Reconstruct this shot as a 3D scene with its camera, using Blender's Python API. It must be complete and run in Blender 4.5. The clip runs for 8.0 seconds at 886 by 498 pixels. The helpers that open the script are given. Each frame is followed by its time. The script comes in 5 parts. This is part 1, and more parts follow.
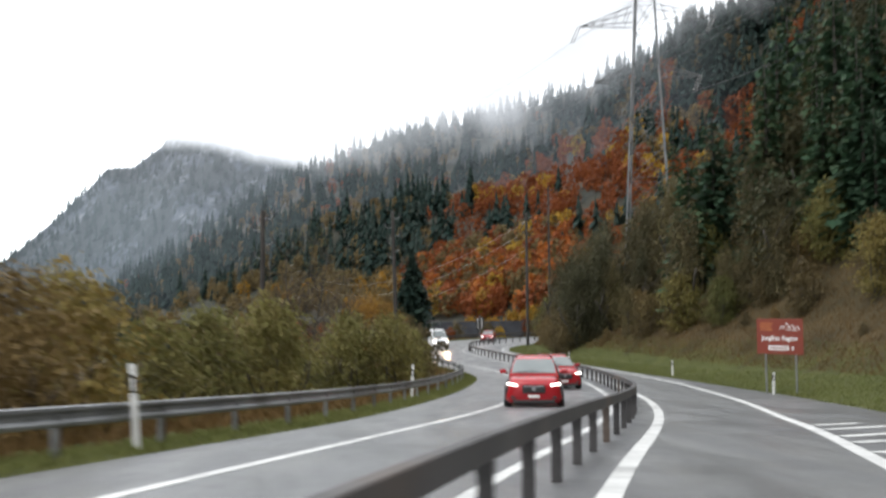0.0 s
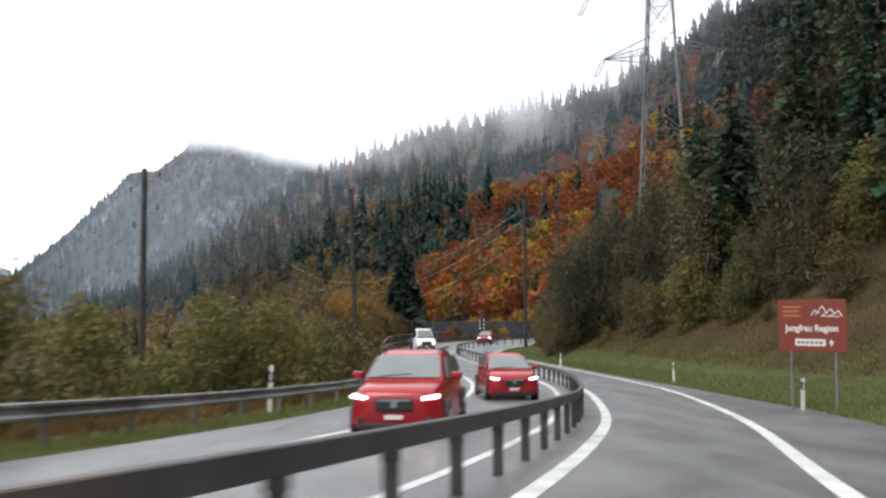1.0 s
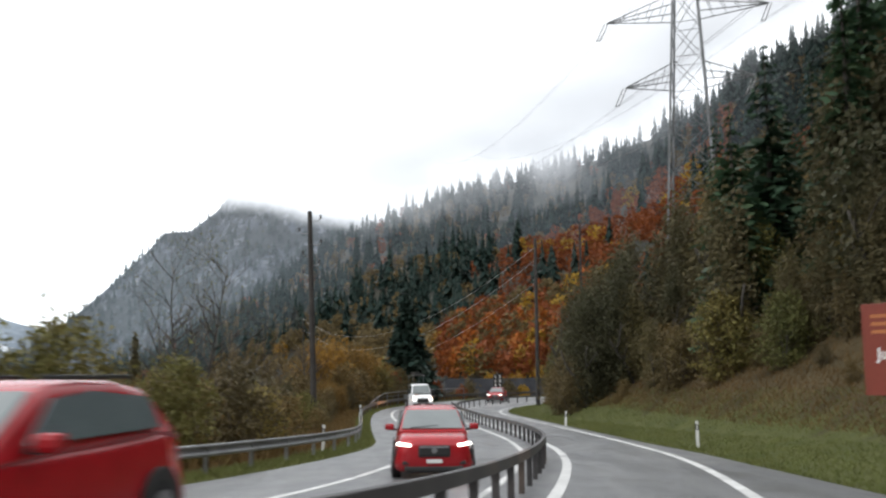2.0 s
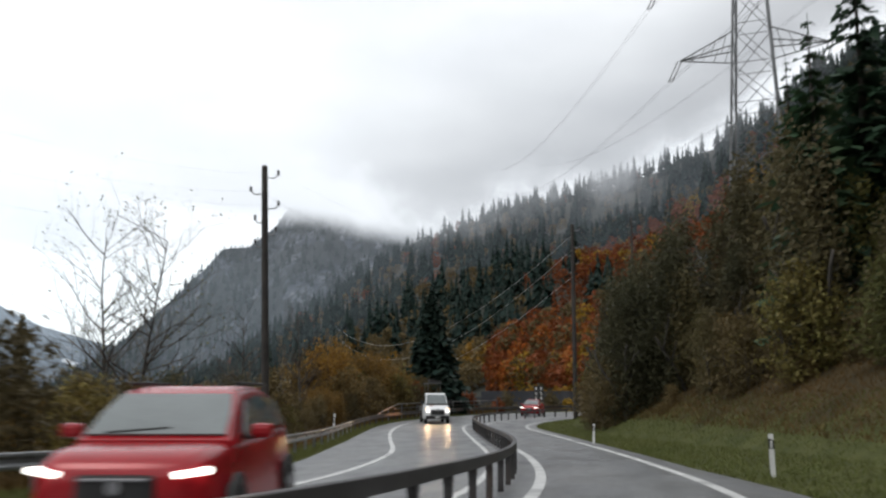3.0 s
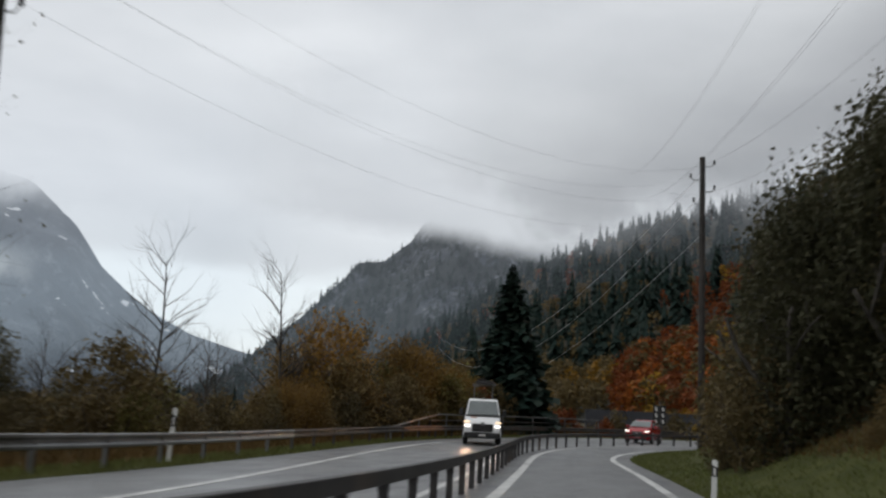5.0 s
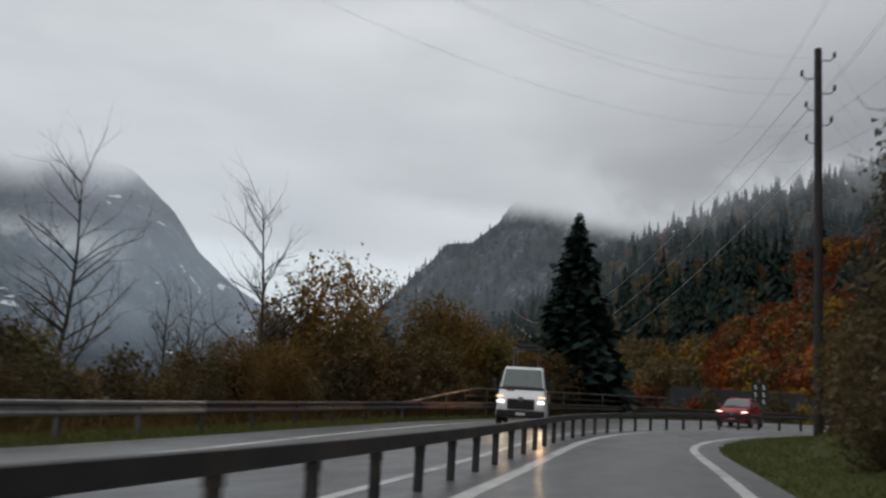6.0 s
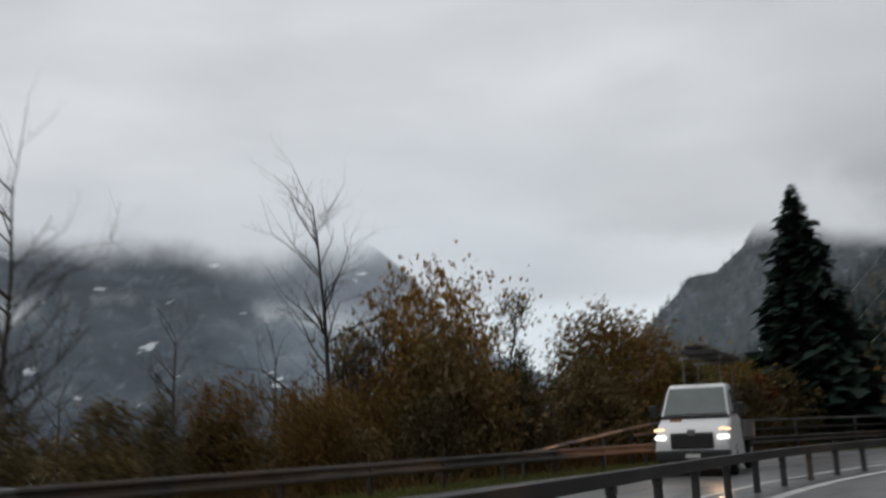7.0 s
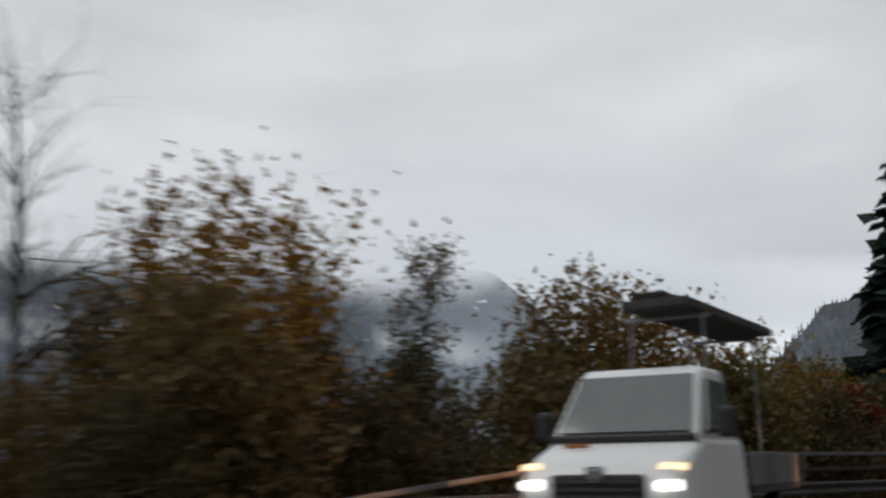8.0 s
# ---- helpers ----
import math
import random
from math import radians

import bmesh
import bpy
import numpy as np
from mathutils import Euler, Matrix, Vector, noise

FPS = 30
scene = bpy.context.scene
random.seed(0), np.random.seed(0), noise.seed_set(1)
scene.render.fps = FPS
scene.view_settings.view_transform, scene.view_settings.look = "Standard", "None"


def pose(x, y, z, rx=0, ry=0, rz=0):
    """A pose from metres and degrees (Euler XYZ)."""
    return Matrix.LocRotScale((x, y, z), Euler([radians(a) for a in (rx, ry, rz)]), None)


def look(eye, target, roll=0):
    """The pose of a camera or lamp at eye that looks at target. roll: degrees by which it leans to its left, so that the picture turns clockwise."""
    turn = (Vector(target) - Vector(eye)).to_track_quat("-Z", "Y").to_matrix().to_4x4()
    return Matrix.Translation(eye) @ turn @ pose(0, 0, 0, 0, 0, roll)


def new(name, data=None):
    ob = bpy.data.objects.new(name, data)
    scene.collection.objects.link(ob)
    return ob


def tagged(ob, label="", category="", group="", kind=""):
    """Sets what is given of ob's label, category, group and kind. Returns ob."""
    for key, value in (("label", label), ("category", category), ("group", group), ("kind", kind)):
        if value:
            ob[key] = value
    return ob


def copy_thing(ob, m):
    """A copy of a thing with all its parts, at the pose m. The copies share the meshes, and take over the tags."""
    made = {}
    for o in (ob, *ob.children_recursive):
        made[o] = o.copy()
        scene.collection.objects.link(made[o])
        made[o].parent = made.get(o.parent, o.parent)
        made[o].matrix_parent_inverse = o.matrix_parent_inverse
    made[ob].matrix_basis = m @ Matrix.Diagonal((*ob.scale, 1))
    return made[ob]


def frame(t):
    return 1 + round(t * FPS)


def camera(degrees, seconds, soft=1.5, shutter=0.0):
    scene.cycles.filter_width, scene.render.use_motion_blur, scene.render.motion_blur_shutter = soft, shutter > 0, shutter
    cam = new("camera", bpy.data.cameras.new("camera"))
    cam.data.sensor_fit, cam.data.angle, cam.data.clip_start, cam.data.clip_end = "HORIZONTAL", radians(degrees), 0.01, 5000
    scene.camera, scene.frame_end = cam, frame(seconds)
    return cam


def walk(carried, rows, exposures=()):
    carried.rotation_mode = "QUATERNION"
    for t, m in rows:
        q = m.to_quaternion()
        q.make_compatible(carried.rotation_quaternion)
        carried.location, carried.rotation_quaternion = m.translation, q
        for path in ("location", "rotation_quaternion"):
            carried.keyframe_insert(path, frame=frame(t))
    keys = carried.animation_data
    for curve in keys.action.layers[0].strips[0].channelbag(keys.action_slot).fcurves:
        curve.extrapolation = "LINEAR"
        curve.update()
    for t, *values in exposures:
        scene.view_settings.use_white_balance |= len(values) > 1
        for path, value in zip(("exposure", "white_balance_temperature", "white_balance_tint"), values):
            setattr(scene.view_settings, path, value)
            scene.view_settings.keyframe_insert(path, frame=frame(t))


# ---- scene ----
import itertools

cam = camera(50.0, 8.0, soft=2.4, shutter=0.5)
PATH = [
    (0, (-0.723, -1.083, 1.651), (-0.707, 0.913, 1.774), -0.4),
    (0.3, (0.717, 2.581, 1.431), (0.702, 4.579, 1.503), -0.2),
    (0.5, (1.629, 5.065, 1.265), (1.597, 7.062, 1.359), -0.1),
    (1, (3.786, 11.605, 0.757), (3.747, 13.6, 0.89), -0.3),
    (1.5, (5.617, 17.664, 0.406), (5.551, 19.649, 0.637), -0.4),
    (2.8, (9.368, 35.184, -0.775), (9.155, 37.152, -0.493), -0.2),
    (3, (9.817, 37.907, -0.914), (9.578, 39.87, -0.618), -0.0),
    (3.5, (10.526, 44.555, -1.189), (10.228, 46.514, -0.921), 0.9),
    (4, (10.972, 51.802, -1.434), (10.562, 53.739, -1.148), 1.8),
    (4.5, (11.213, 58.487, -1.667), (10.75, 60.403, -1.327), 2.3),
    (5.8, (10.754, 75.977, -2.038), (10.08, 77.836, -1.734), 3.4),
    (6, (10.507, 78.313, -2.127), (9.799, 80.161, -1.839), 3.2),
    (6.5, (9.984, 84.472, -2.137), (9.166, 86.273, -1.846), 3.6),
    (6.8, (9.781, 88.464, -2.371), (8.758, 90.134, -1.964), 0.5),
    (7, (9.525, 91.252, -2.297), (8.385, 92.849, -1.909), -2.0),
    (7.2, (8.714, 94.141, -2.308), (7.501, 95.694, -1.969), 1.8),
    (7.4, (7.988, 97.099, -2.448), (6.665, 98.543, -2.04), 1.5),
    (7.6, (7.313, 100.105, -2.419), (5.95, 101.507, -2.0), 1.6),
    (7.8, (6.57, 103.4, -2.383), (5.224, 104.814, -1.951), 0.3),
    (8, (6.117, 106.509, -2.338), (4.787, 107.933, -1.886), -0.6),
]
EXPOSURES = [(0, 1.34), (1.5, 1.28), (3.0, 0.52), (4.5, 0.10), (6.0, -0.28), (8.0, -0.20)]
walk(cam, [(t, look(eye, target, roll)) for t, eye, target, roll in PATH], EXPOSURES)


# ---- node helpers ----
def nd(nt, kind, **values):
    n = nt.nodes.new(kind)
    for k, v in values.items():
        setattr(n, k, v)
    return n


def noise_tex(nt, vec, scale, detail=4.0, rough=0.55):
    n = nd(nt, "ShaderNodeTexNoise")
    n.inputs["Scale"].default_value = scale
    n.inputs["Detail"].default_value = detail
    n.inputs["Roughness"].default_value = rough
    if vec is not None:
        nt.links.new(vec, n.inputs["Vector"])
    return n.outputs["Fac"]


def ramp(nt, fac, stops):
    n = nd(nt, "ShaderNodeValToRGB")
    els = n.color_ramp.elements
    while len(els) < len(stops):
        els.new(0.5)
    for e, (p, c) in zip(els, stops):
        e.position = p
        e.color = (*c, 1) if len(c) == 3 else c
    nt.links.new(fac, n.inputs["Fac"])
    return n.outputs["Color"]


def mixc(nt, fac, a, b, blend="MIX"):
    n = nd(nt, "ShaderNodeMix", data_type="RGBA", blend_type=blend)
    for sock, v in ((n.inputs[0], fac), (n.inputs[6], a), (n.inputs[7], b)):
        if isinstance(v, bpy.types.NodeSocket):
            nt.links.new(v, sock)
        elif isinstance(v, tuple):
            sock.default_value = (*v, 1)
        else:
            sock.default_value = v
    return n.outputs[2]


def mth(nt, op, a, b=0.0, clamp=False):
    n = nd(nt, "ShaderNodeMath", operation=op, use_clamp=clamp)
    for sock, v in zip(n.inputs, (a, b)):
        if isinstance(v, bpy.types.NodeSocket):
            nt.links.new(v, sock)
        else:
            sock.default_value = v
    return n.outputs[0]


def maprange(nt, v, a, b, c=0.0, d=1.0, smooth=True):
    n = nd(nt, "ShaderNodeMapRange", interpolation_type="SMOOTHSTEP" if smooth else "LINEAR")
    nt.links.new(v, n.inputs[0])
    for i, q in zip((1, 2, 3, 4), (a, b, c, d)):
        n.inputs[i].default_value = q
    return n.outputs[0]


def stretch(nt, vec, sx, sy, sz):
    n = nd(nt, "ShaderNodeMapping")
    n.inputs["Scale"].default_value = (sx, sy, sz)
    nt.links.new(vec, n.inputs["Vector"])
    return n.outputs[0]


# ---- overcast sky ----
def overcast(nt, vec):
    """Colour of the cloud deck in a direction (a unit vector)."""
    sep = nd(nt, "ShaderNodeSeparateXYZ")
    nt.links.new(vec, sep.inputs[0])
    x, z = sep.outputs["X"], sep.outputs["Z"]
    big = noise_tex(nt, stretch(nt, vec, 1.6, 1.6, 5.0), 2.1, 5.0, 0.5)
    base = ramp(nt, big, [(0.25, (0.645, 0.665, 0.685)), (0.75, (0.87, 0.89, 0.905))])
    wisp = noise_tex(nt, stretch(nt, vec, 2.0, 2.0, 9.0), 3.0, 6.0, 0.55)
    low = mth(nt, "ADD", z, mth(nt, "MULTIPLY", mth(nt, "SUBTRACT", wisp, 0.5), 0.05))
    gap = mth(nt, "MULTIPLY", maprange(nt, low, 0.150, 0.118), maprange(nt, x, -0.20, -0.34))
    sky = mixc(nt, mth(nt, "MULTIPLY", gap, 0.85), base, (0.93, 0.98, 1.0))
    clear = nd(nt, "ShaderNodeTexSky", sky_type="NISHITA", sun_disc=False, sun_elevation=radians(32), sun_rotation=radians(140))
    nt.links.new(vec, clear.inputs[0])
    return mixc(nt, 0.015, sky, clear.outputs[0])


world = bpy.data.worlds.new("overcast_day")
scene.world = world
world.use_nodes = True
wt = world.node_tree
wt.nodes.clear()
coord = nd(wt, "ShaderNodeTexCoord")
hazy = overcast(wt, coord.outputs["Generated"])
bg = nd(wt, "ShaderNodeBackground")
bg.inputs["Strength"].default_value = 0.95
wt.links.new(hazy, bg.inputs["Color"])
wt.links.new(bg.outputs[0], nd(wt, "ShaderNodeOutputWorld").inputs[0])

sun = bpy.data.lights.new("sun", "SUN")
sun.energy, sun.angle, sun.color = 0.6, radians(25), (1.0, 0.97, 0.93)
new("sun", sun).matrix_world = look((0, 0, 0), (0.35, 0.35, -0.8))


# ---- materials ----
def material(name, rough=0.7, metal=0.0, spec=0.5):
    m = bpy.data.materials.new(name)
    m.use_nodes = True
    nt = m.node_tree
    p = nt.nodes["Principled BSDF"]
    p.inputs["Roughness"].default_value = rough
    p.inputs["Metallic"].default_value = metal
    p.inputs["Specular IOR Level"].default_value = spec
    return m, nt, p


def bump(nt, p, height, strength, dist):
    b = nd(nt, "ShaderNodeBump")
    b.inputs["Strength"].default_value = strength
    b.inputs["Distance"].default_value = dist
    nt.links.new(height, b.inputs["Height"])
    nt.links.new(b.outputs[0], p.inputs["Normal"])


def position(nt):
    return nd(nt, "ShaderNodeNewGeometry").outputs["Position"]


def local(nt):
    return nd(nt, "ShaderNodeTexCoord").outputs["Object"]


def surface(name, a, b, scale, rough=0.7, metal=0.0, fine=None, relief=0.0, c=None, spec=0.5, world_space=True):
    """Two-scale colour variation between a and b (and c in stains), with fine relief."""
    m, nt, p = material(name, rough, metal, spec)
    vec = position(nt) if world_space else local(nt)
    n1 = noise_tex(nt, vec, scale)
    n2 = noise_tex(nt, vec, fine or scale * 14, 3.0)
    col = ramp(nt, n1, [(0.32, a), (0.68, b)])
    col = mixc(nt, mth(nt, "MULTIPLY", mth(nt, "SUBTRACT", n2, 0.3, True), 0.9), col, tuple(v * 0.55 for v in a))
    if c:
        col = mixc(nt, maprange(nt, noise_tex(nt, vec, scale * 0.37, 5.0), 0.52, 0.68), col, c)
    nt.links.new(col, p.inputs["Base Color"])
    if relief:
        bump(nt, p, n2, 0.6, relief)
    return m


def leaves(name, stops, rough=0.6, shade=0.5):
    """Foliage: colour by tree and by leaf, light seeping through the blade."""
    m, nt, p = material(name, rough, 0.0, 0.15)
    info = nd(nt, "ShaderNodeObjectInfo").outputs["Random"]
    isl = nd(nt, "ShaderNodeNewGeometry").outputs["Random Per Island"]
    patch = noise_tex(nt, position(nt), 0.35, 2.0)
    f = mth(nt, "ADD", mth(nt, "MULTIPLY", info, 0.45), mth(nt, "ADD", mth(nt, "MULTIPLY", isl, 0.25), mth(nt, "MULTIPLY", patch, 0.35)))
    col = ramp(nt, f, stops)
    dark = mixc(nt, mth(nt, "MULTIPLY", isl, shade), col, (0.012, 0.012, 0.008))
    nt.links.new(dark, p.inputs["Base Color"])
    tr = nd(nt, "ShaderNodeBsdfTranslucent")
    nt.links.new(dark, tr.inputs["Color"])
    mx = nd(nt, "ShaderNodeMixShader")
    mx.inputs[0].default_value = 0.25
    nt.links.new(p.outputs[0], mx.inputs[1])
    nt.links.new(tr.outputs[0], mx.inputs[2])
    nt.links.new(mx.outputs[0], nt.nodes["Material Output"].inputs[0])
    return m


def plain(name, col, rough=0.5, metal=0.0, dirt=0.35):
    return surface(name, tuple(v * (1 - dirt * 0.4) for v in col), col, 2.2, rough, metal, fine=40, world_space=False)


def lamp_mat(name, col, strength):
    m, nt, p = material(name, 0.3)
    p.inputs["Base Color"].default_value = (*col, 1)
    p.inputs["Emission Color"].default_value = (*col, 1)
    p.inputs["Emission Strength"].default_value = strength
    return m


def asphalt_mat():
    m, nt, p = material("wet_asphalt", 0.34)
    vec = position(nt)
    grain = noise_tex(nt, vec, 95.0, 2.0)
    tone = noise_tex(nt, vec, 0.45, 4.0)
    col = ramp(nt, tone, [(0.3, (0.078, 0.08, 0.083)), (0.7, (0.108, 0.11, 0.113))])
    col = mixc(nt, mth(nt, "MULTIPLY", grain, 0.45), col, (0.14, 0.14, 0.14))
    track = noise_tex(nt, stretch(nt, vec, 1.0, 0.10, 1.0), 1.1, 3.0)
    col = mixc(nt, maprange(nt, track, 0.42, 0.66, 0.0, 0.55), col, (0.155, 0.155, 0.152))
    patch = noise_tex(nt, stretch(nt, vec, 1.0, 0.22, 1.0), 0.33, 1.0)
    col = mixc(nt, maprange(nt, patch, 0.60, 0.615, 0.0, 0.35), col, (0.055, 0.056, 0.06))
    crack = noise_tex(nt, vec, 1.7, 8.0, 0.7)
    col = mixc(nt, maprange(nt, mth(nt, "ABSOLUTE", mth(nt, "SUBTRACT", crack, 0.5)), 0.006, 0.0), col, (0.02, 0.02, 0.02))
    nt.links.new(col, p.inputs["Base Color"])
    wet = noise_tex(nt, stretch(nt, vec, 1.0, 0.35, 1.0), 0.9, 4.0)
    nt.links.new(maprange(nt, wet, 0.3, 0.75, 0.30, 0.46), p.inputs["Roughness"])
    bump(nt, p, grain, 0.35, 0.004)
    return m


ASPHALT = asphalt_mat()
PAINT = surface("road_paint", (0.46, 0.46, 0.45), (0.66, 0.66, 0.64), 1.4, 0.5, fine=18, relief=0.003, c=(0.30, 0.30, 0.295))
def soil_mat():
    m, nt, p = material("soil_and_turf", 0.95, 0.0, 0.1)
    vec = position(nt)
    n1, n2 = noise_tex(nt, vec, 0.35), noise_tex(nt, vec, 6.0, 3.0)
    litter = ramp(nt, n1, [(0.32, (0.040, 0.033, 0.018)), (0.68, (0.085, 0.062, 0.032))])
    turf = ramp(nt, noise_tex(nt, vec, 0.9), [(0.3, (0.050, 0.059, 0.019)), (0.7, (0.092, 0.096, 0.033))])
    grown = mth(nt, "ADD", nd(nt, "ShaderNodeAttribute", attribute_name="turf").outputs["Fac"], mth(nt, "SUBTRACT", n1, 0.5))
    col = mixc(nt, maprange(nt, grown, 0.35, 0.65), litter, turf)
    col = mixc(nt, mth(nt, "MULTIPLY", mth(nt, "SUBTRACT", n2, 0.3, True), 0.9), col, (0.025, 0.024, 0.014))
    nt.links.new(col, p.inputs["Base Color"])
    bump(nt, p, n2, 0.6, 0.05)
    return m


SOIL = soil_mat()
GALV = surface("galvanised_steel", (0.21, 0.215, 0.22), (0.34, 0.345, 0.35), 1.2, 0.4, 0.7, fine=20, relief=0.001, c=(0.13, 0.128, 0.12))
DULLSTEEL = surface("dull_brown_steel", (0.05, 0.046, 0.044), (0.10, 0.092, 0.088), 1.0, 0.6, 0.3, fine=22, relief=0.001, c=(0.09, 0.06, 0.045))
DARKSTEEL = surface("weathered_steel", (0.035, 0.033, 0.033), (0.075, 0.07, 0.07), 1.0, 0.55, 0.3, fine=22, relief=0.001, c=(0.10, 0.075, 0.06))
POLEWOOD = surface("tarred_wood", (0.018, 0.015, 0.013), (0.05, 0.042, 0.036), 1.1, 0.8, fine=30, relief=0.004)
LATTICE = surface("pylon_steel", (0.10, 0.105, 0.105), (0.20, 0.205, 0.21), 0.4, 0.55, 0.4, fine=8)
BARK = surface("bark", (0.035, 0.03, 0.025), (0.085, 0.075, 0.062), 1.5, 0.9, fine=16, relief=0.01, world_space=False)
TWIG = surface("twigs", (0.035, 0.027, 0.02), (0.085, 0.065, 0.048), 1.2, 0.9, world_space=False)
FIR = leaves("fir_needles", [(0.2, (0.024, 0.050, 0.029)), (0.5, (0.041, 0.084, 0.046)), (0.85, (0.077, 0.120, 0.050))])
# fir needles again, darker, with the blue of distance put into the colour
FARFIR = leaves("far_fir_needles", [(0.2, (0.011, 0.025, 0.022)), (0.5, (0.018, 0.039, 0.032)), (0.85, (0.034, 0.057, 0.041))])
OLIVE = leaves("olive_leaves", [(0.15, (0.086, 0.097, 0.032)), (0.45, (0.178, 0.164, 0.052)), (0.7, (0.243, 0.189, 0.059)), (0.95, (0.367, 0.232, 0.049))])
RUST = leaves("rust_leaves", [(0.12, (0.085, 0.034, 0.017)), (0.4, (0.221, 0.061, 0.019)), (0.65, (0.357, 0.098, 0.020)), (0.95, (0.391, 0.162, 0.029))])
GOLD = leaves("gold_leaves", [(0.15, (0.196, 0.098, 0.017)), (0.5, (0.345, 0.190, 0.025)), (0.9, (0.460, 0.299, 0.040))])
BROWN = leaves("brown_leaves", [(0.15, (0.078, 0.065, 0.034)), (0.5, (0.151, 0.112, 0.049)), (0.9, (0.246, 0.157, 0.054))])
IVY = leaves("ivy_leaves", [(0.15, (0.042, 0.046, 0.024)), (0.45, (0.088, 0.082, 0.042)), (0.7, (0.145, 0.118, 0.060)), (0.95, (0.25, 0.215, 0.080))])
GRASS = leaves("verge_grass", [(0.15, (0.066, 0.082, 0.024)), (0.5, (0.110, 0.134, 0.039)), (0.9, (0.185, 0.182, 0.062))], 0.85, 0.35)
AMBER = leaves("amber_leaves", [(0.15, (0.100, 0.066, 0.024)), (0.5, (0.270, 0.150, 0.032)), (0.9, (0.500, 0.260, 0.042))])
DRYGRASS = leaves("dry_grass", [(0.15, (0.060, 0.044, 0.018)), (0.5, (0.13, 0.078, 0.028)), (0.9, (0.21, 0.125, 0.045))], 0.8)
WHITE = plain("white_plastic", (0.75, 0.75, 0.73), 0.45)
BLACK = plain("black_plastic", (0.02, 0.02, 0.02), 0.5)
SIGNBROWN = plain("brown_sign_film", (0.20, 0.035, 0.018), 0.45)
SIGNWHITE = plain("white_sign_film", (0.75, 0.74, 0.72), 0.45)
SIGNBUFF = plain("orange_sign_film", (0.45, 0.16, 0.05), 0.45)
PORCELAIN = plain("insulator_glass", (0.03, 0.028, 0.028), 0.25)
RUBBER = plain("tyre_rubber", (0.018, 0.018, 0.018), 0.8)
REDPAINT = plain("red_car_paint", (0.36, 0.012, 0.018), 0.22, 0.1)
WHITEPAINT = plain("white_van_paint", (0.86, 0.87, 0.87), 0.3, 0.0, 0.15)
ALLOY = plain("alloy", (0.35, 0.35, 0.36), 0.35, 0.8)
# both glasses have a raised base colour that stands in for reflected sky
WINDSCREEN = plain("pale_windscreen", (0.17, 0.19, 0.19), 0.06)
CARGLASS = plain("car_glass", (0.12, 0.145, 0.15), 0.05)
ALUMINIUM = plain("aluminium_wire", (0.75, 0.76, 0.77), 0.4, 0.2)
HEADLIGHT = lamp_mat("headlight_glow", (1.0, 0.95, 0.88), 2.4)
INDICATOR = lamp_mat("indicator_glow", (1.0, 0.70, 0.42), 1.5)


# ---- building helpers ----
def mesh_object(name, verts, faces, mat, parent=None, label="", smooth=False, mat_idx=None):
    me = bpy.data.meshes.new(name)
    me.from_pydata([tuple(v) for v in verts], [], [tuple(f) for f in faces])
    for m in mat if isinstance(mat, (list, tuple)) else (mat,):
        me.materials.append(m)
    if mat_idx is not None:
        me.polygons.foreach_set("material_index", np.asarray(mat_idx, dtype=np.int32))
    if smooth:
        me.polygons.foreach_set("use_smooth", np.ones(len(me.polygons), dtype=bool))
    me.update()
    ob = new(name, me)
    if parent is not None:
        ob.parent = parent
    if label:
        tagged(ob, label)
    return ob


def part(name, bm, mat, parent=None, label="", smooth=False):
    me = bpy.data.meshes.new(name)
    bm.to_mesh(me)
    bm.free()
    for m in mat if isinstance(mat, (list, tuple)) else (mat,):
        me.materials.append(m)
    if smooth:
        me.polygons.foreach_set("use_smooth", np.ones(len(me.polygons), dtype=bool))
    ob = new(name, me)
    if parent is not None:
        ob.parent = parent
    if label:
        tagged(ob, label)
    return ob


def box(size, at=(0, 0, 0), bev=0.0, rot=None, bm=None):
    bm = bm or bmesh.new()
    m = Matrix.Translation(at) @ (rot or Matrix()) @ Matrix.Diagonal((*size, 1))
    geo = bmesh.ops.create_cube(bm, size=1, matrix=m)
    if bev:
        edges = list({e for v in geo["verts"] for e in v.link_edges})
        bmesh.ops.bevel(bm, geom=edges, offset=bev, segments=2, affect="EDGES", profile=0.6)
    return bm


def rod(a, b, r0, r1=None, seg=8, bm=None, cap=True):
    bm = bm or bmesh.new()
    a, b = Vector(a), Vector(b)
    d = b - a
    m = Matrix.Translation((a + b) / 2) @ d.to_track_quat("Z", "Y").to_matrix().to_4x4()
    bmesh.ops.create_cone(bm, cap_ends=cap, segments=seg, radius1=r0, radius2=r0 if r1 is None else r1, depth=d.length, matrix=m)
    return bm


def empty(name, at=(0, 0, 0), rz=0.0):
    e = new(name)
    e.empty_display_size = 0.3
    e.matrix_basis = pose(*at, 0, 0, rz)
    return e


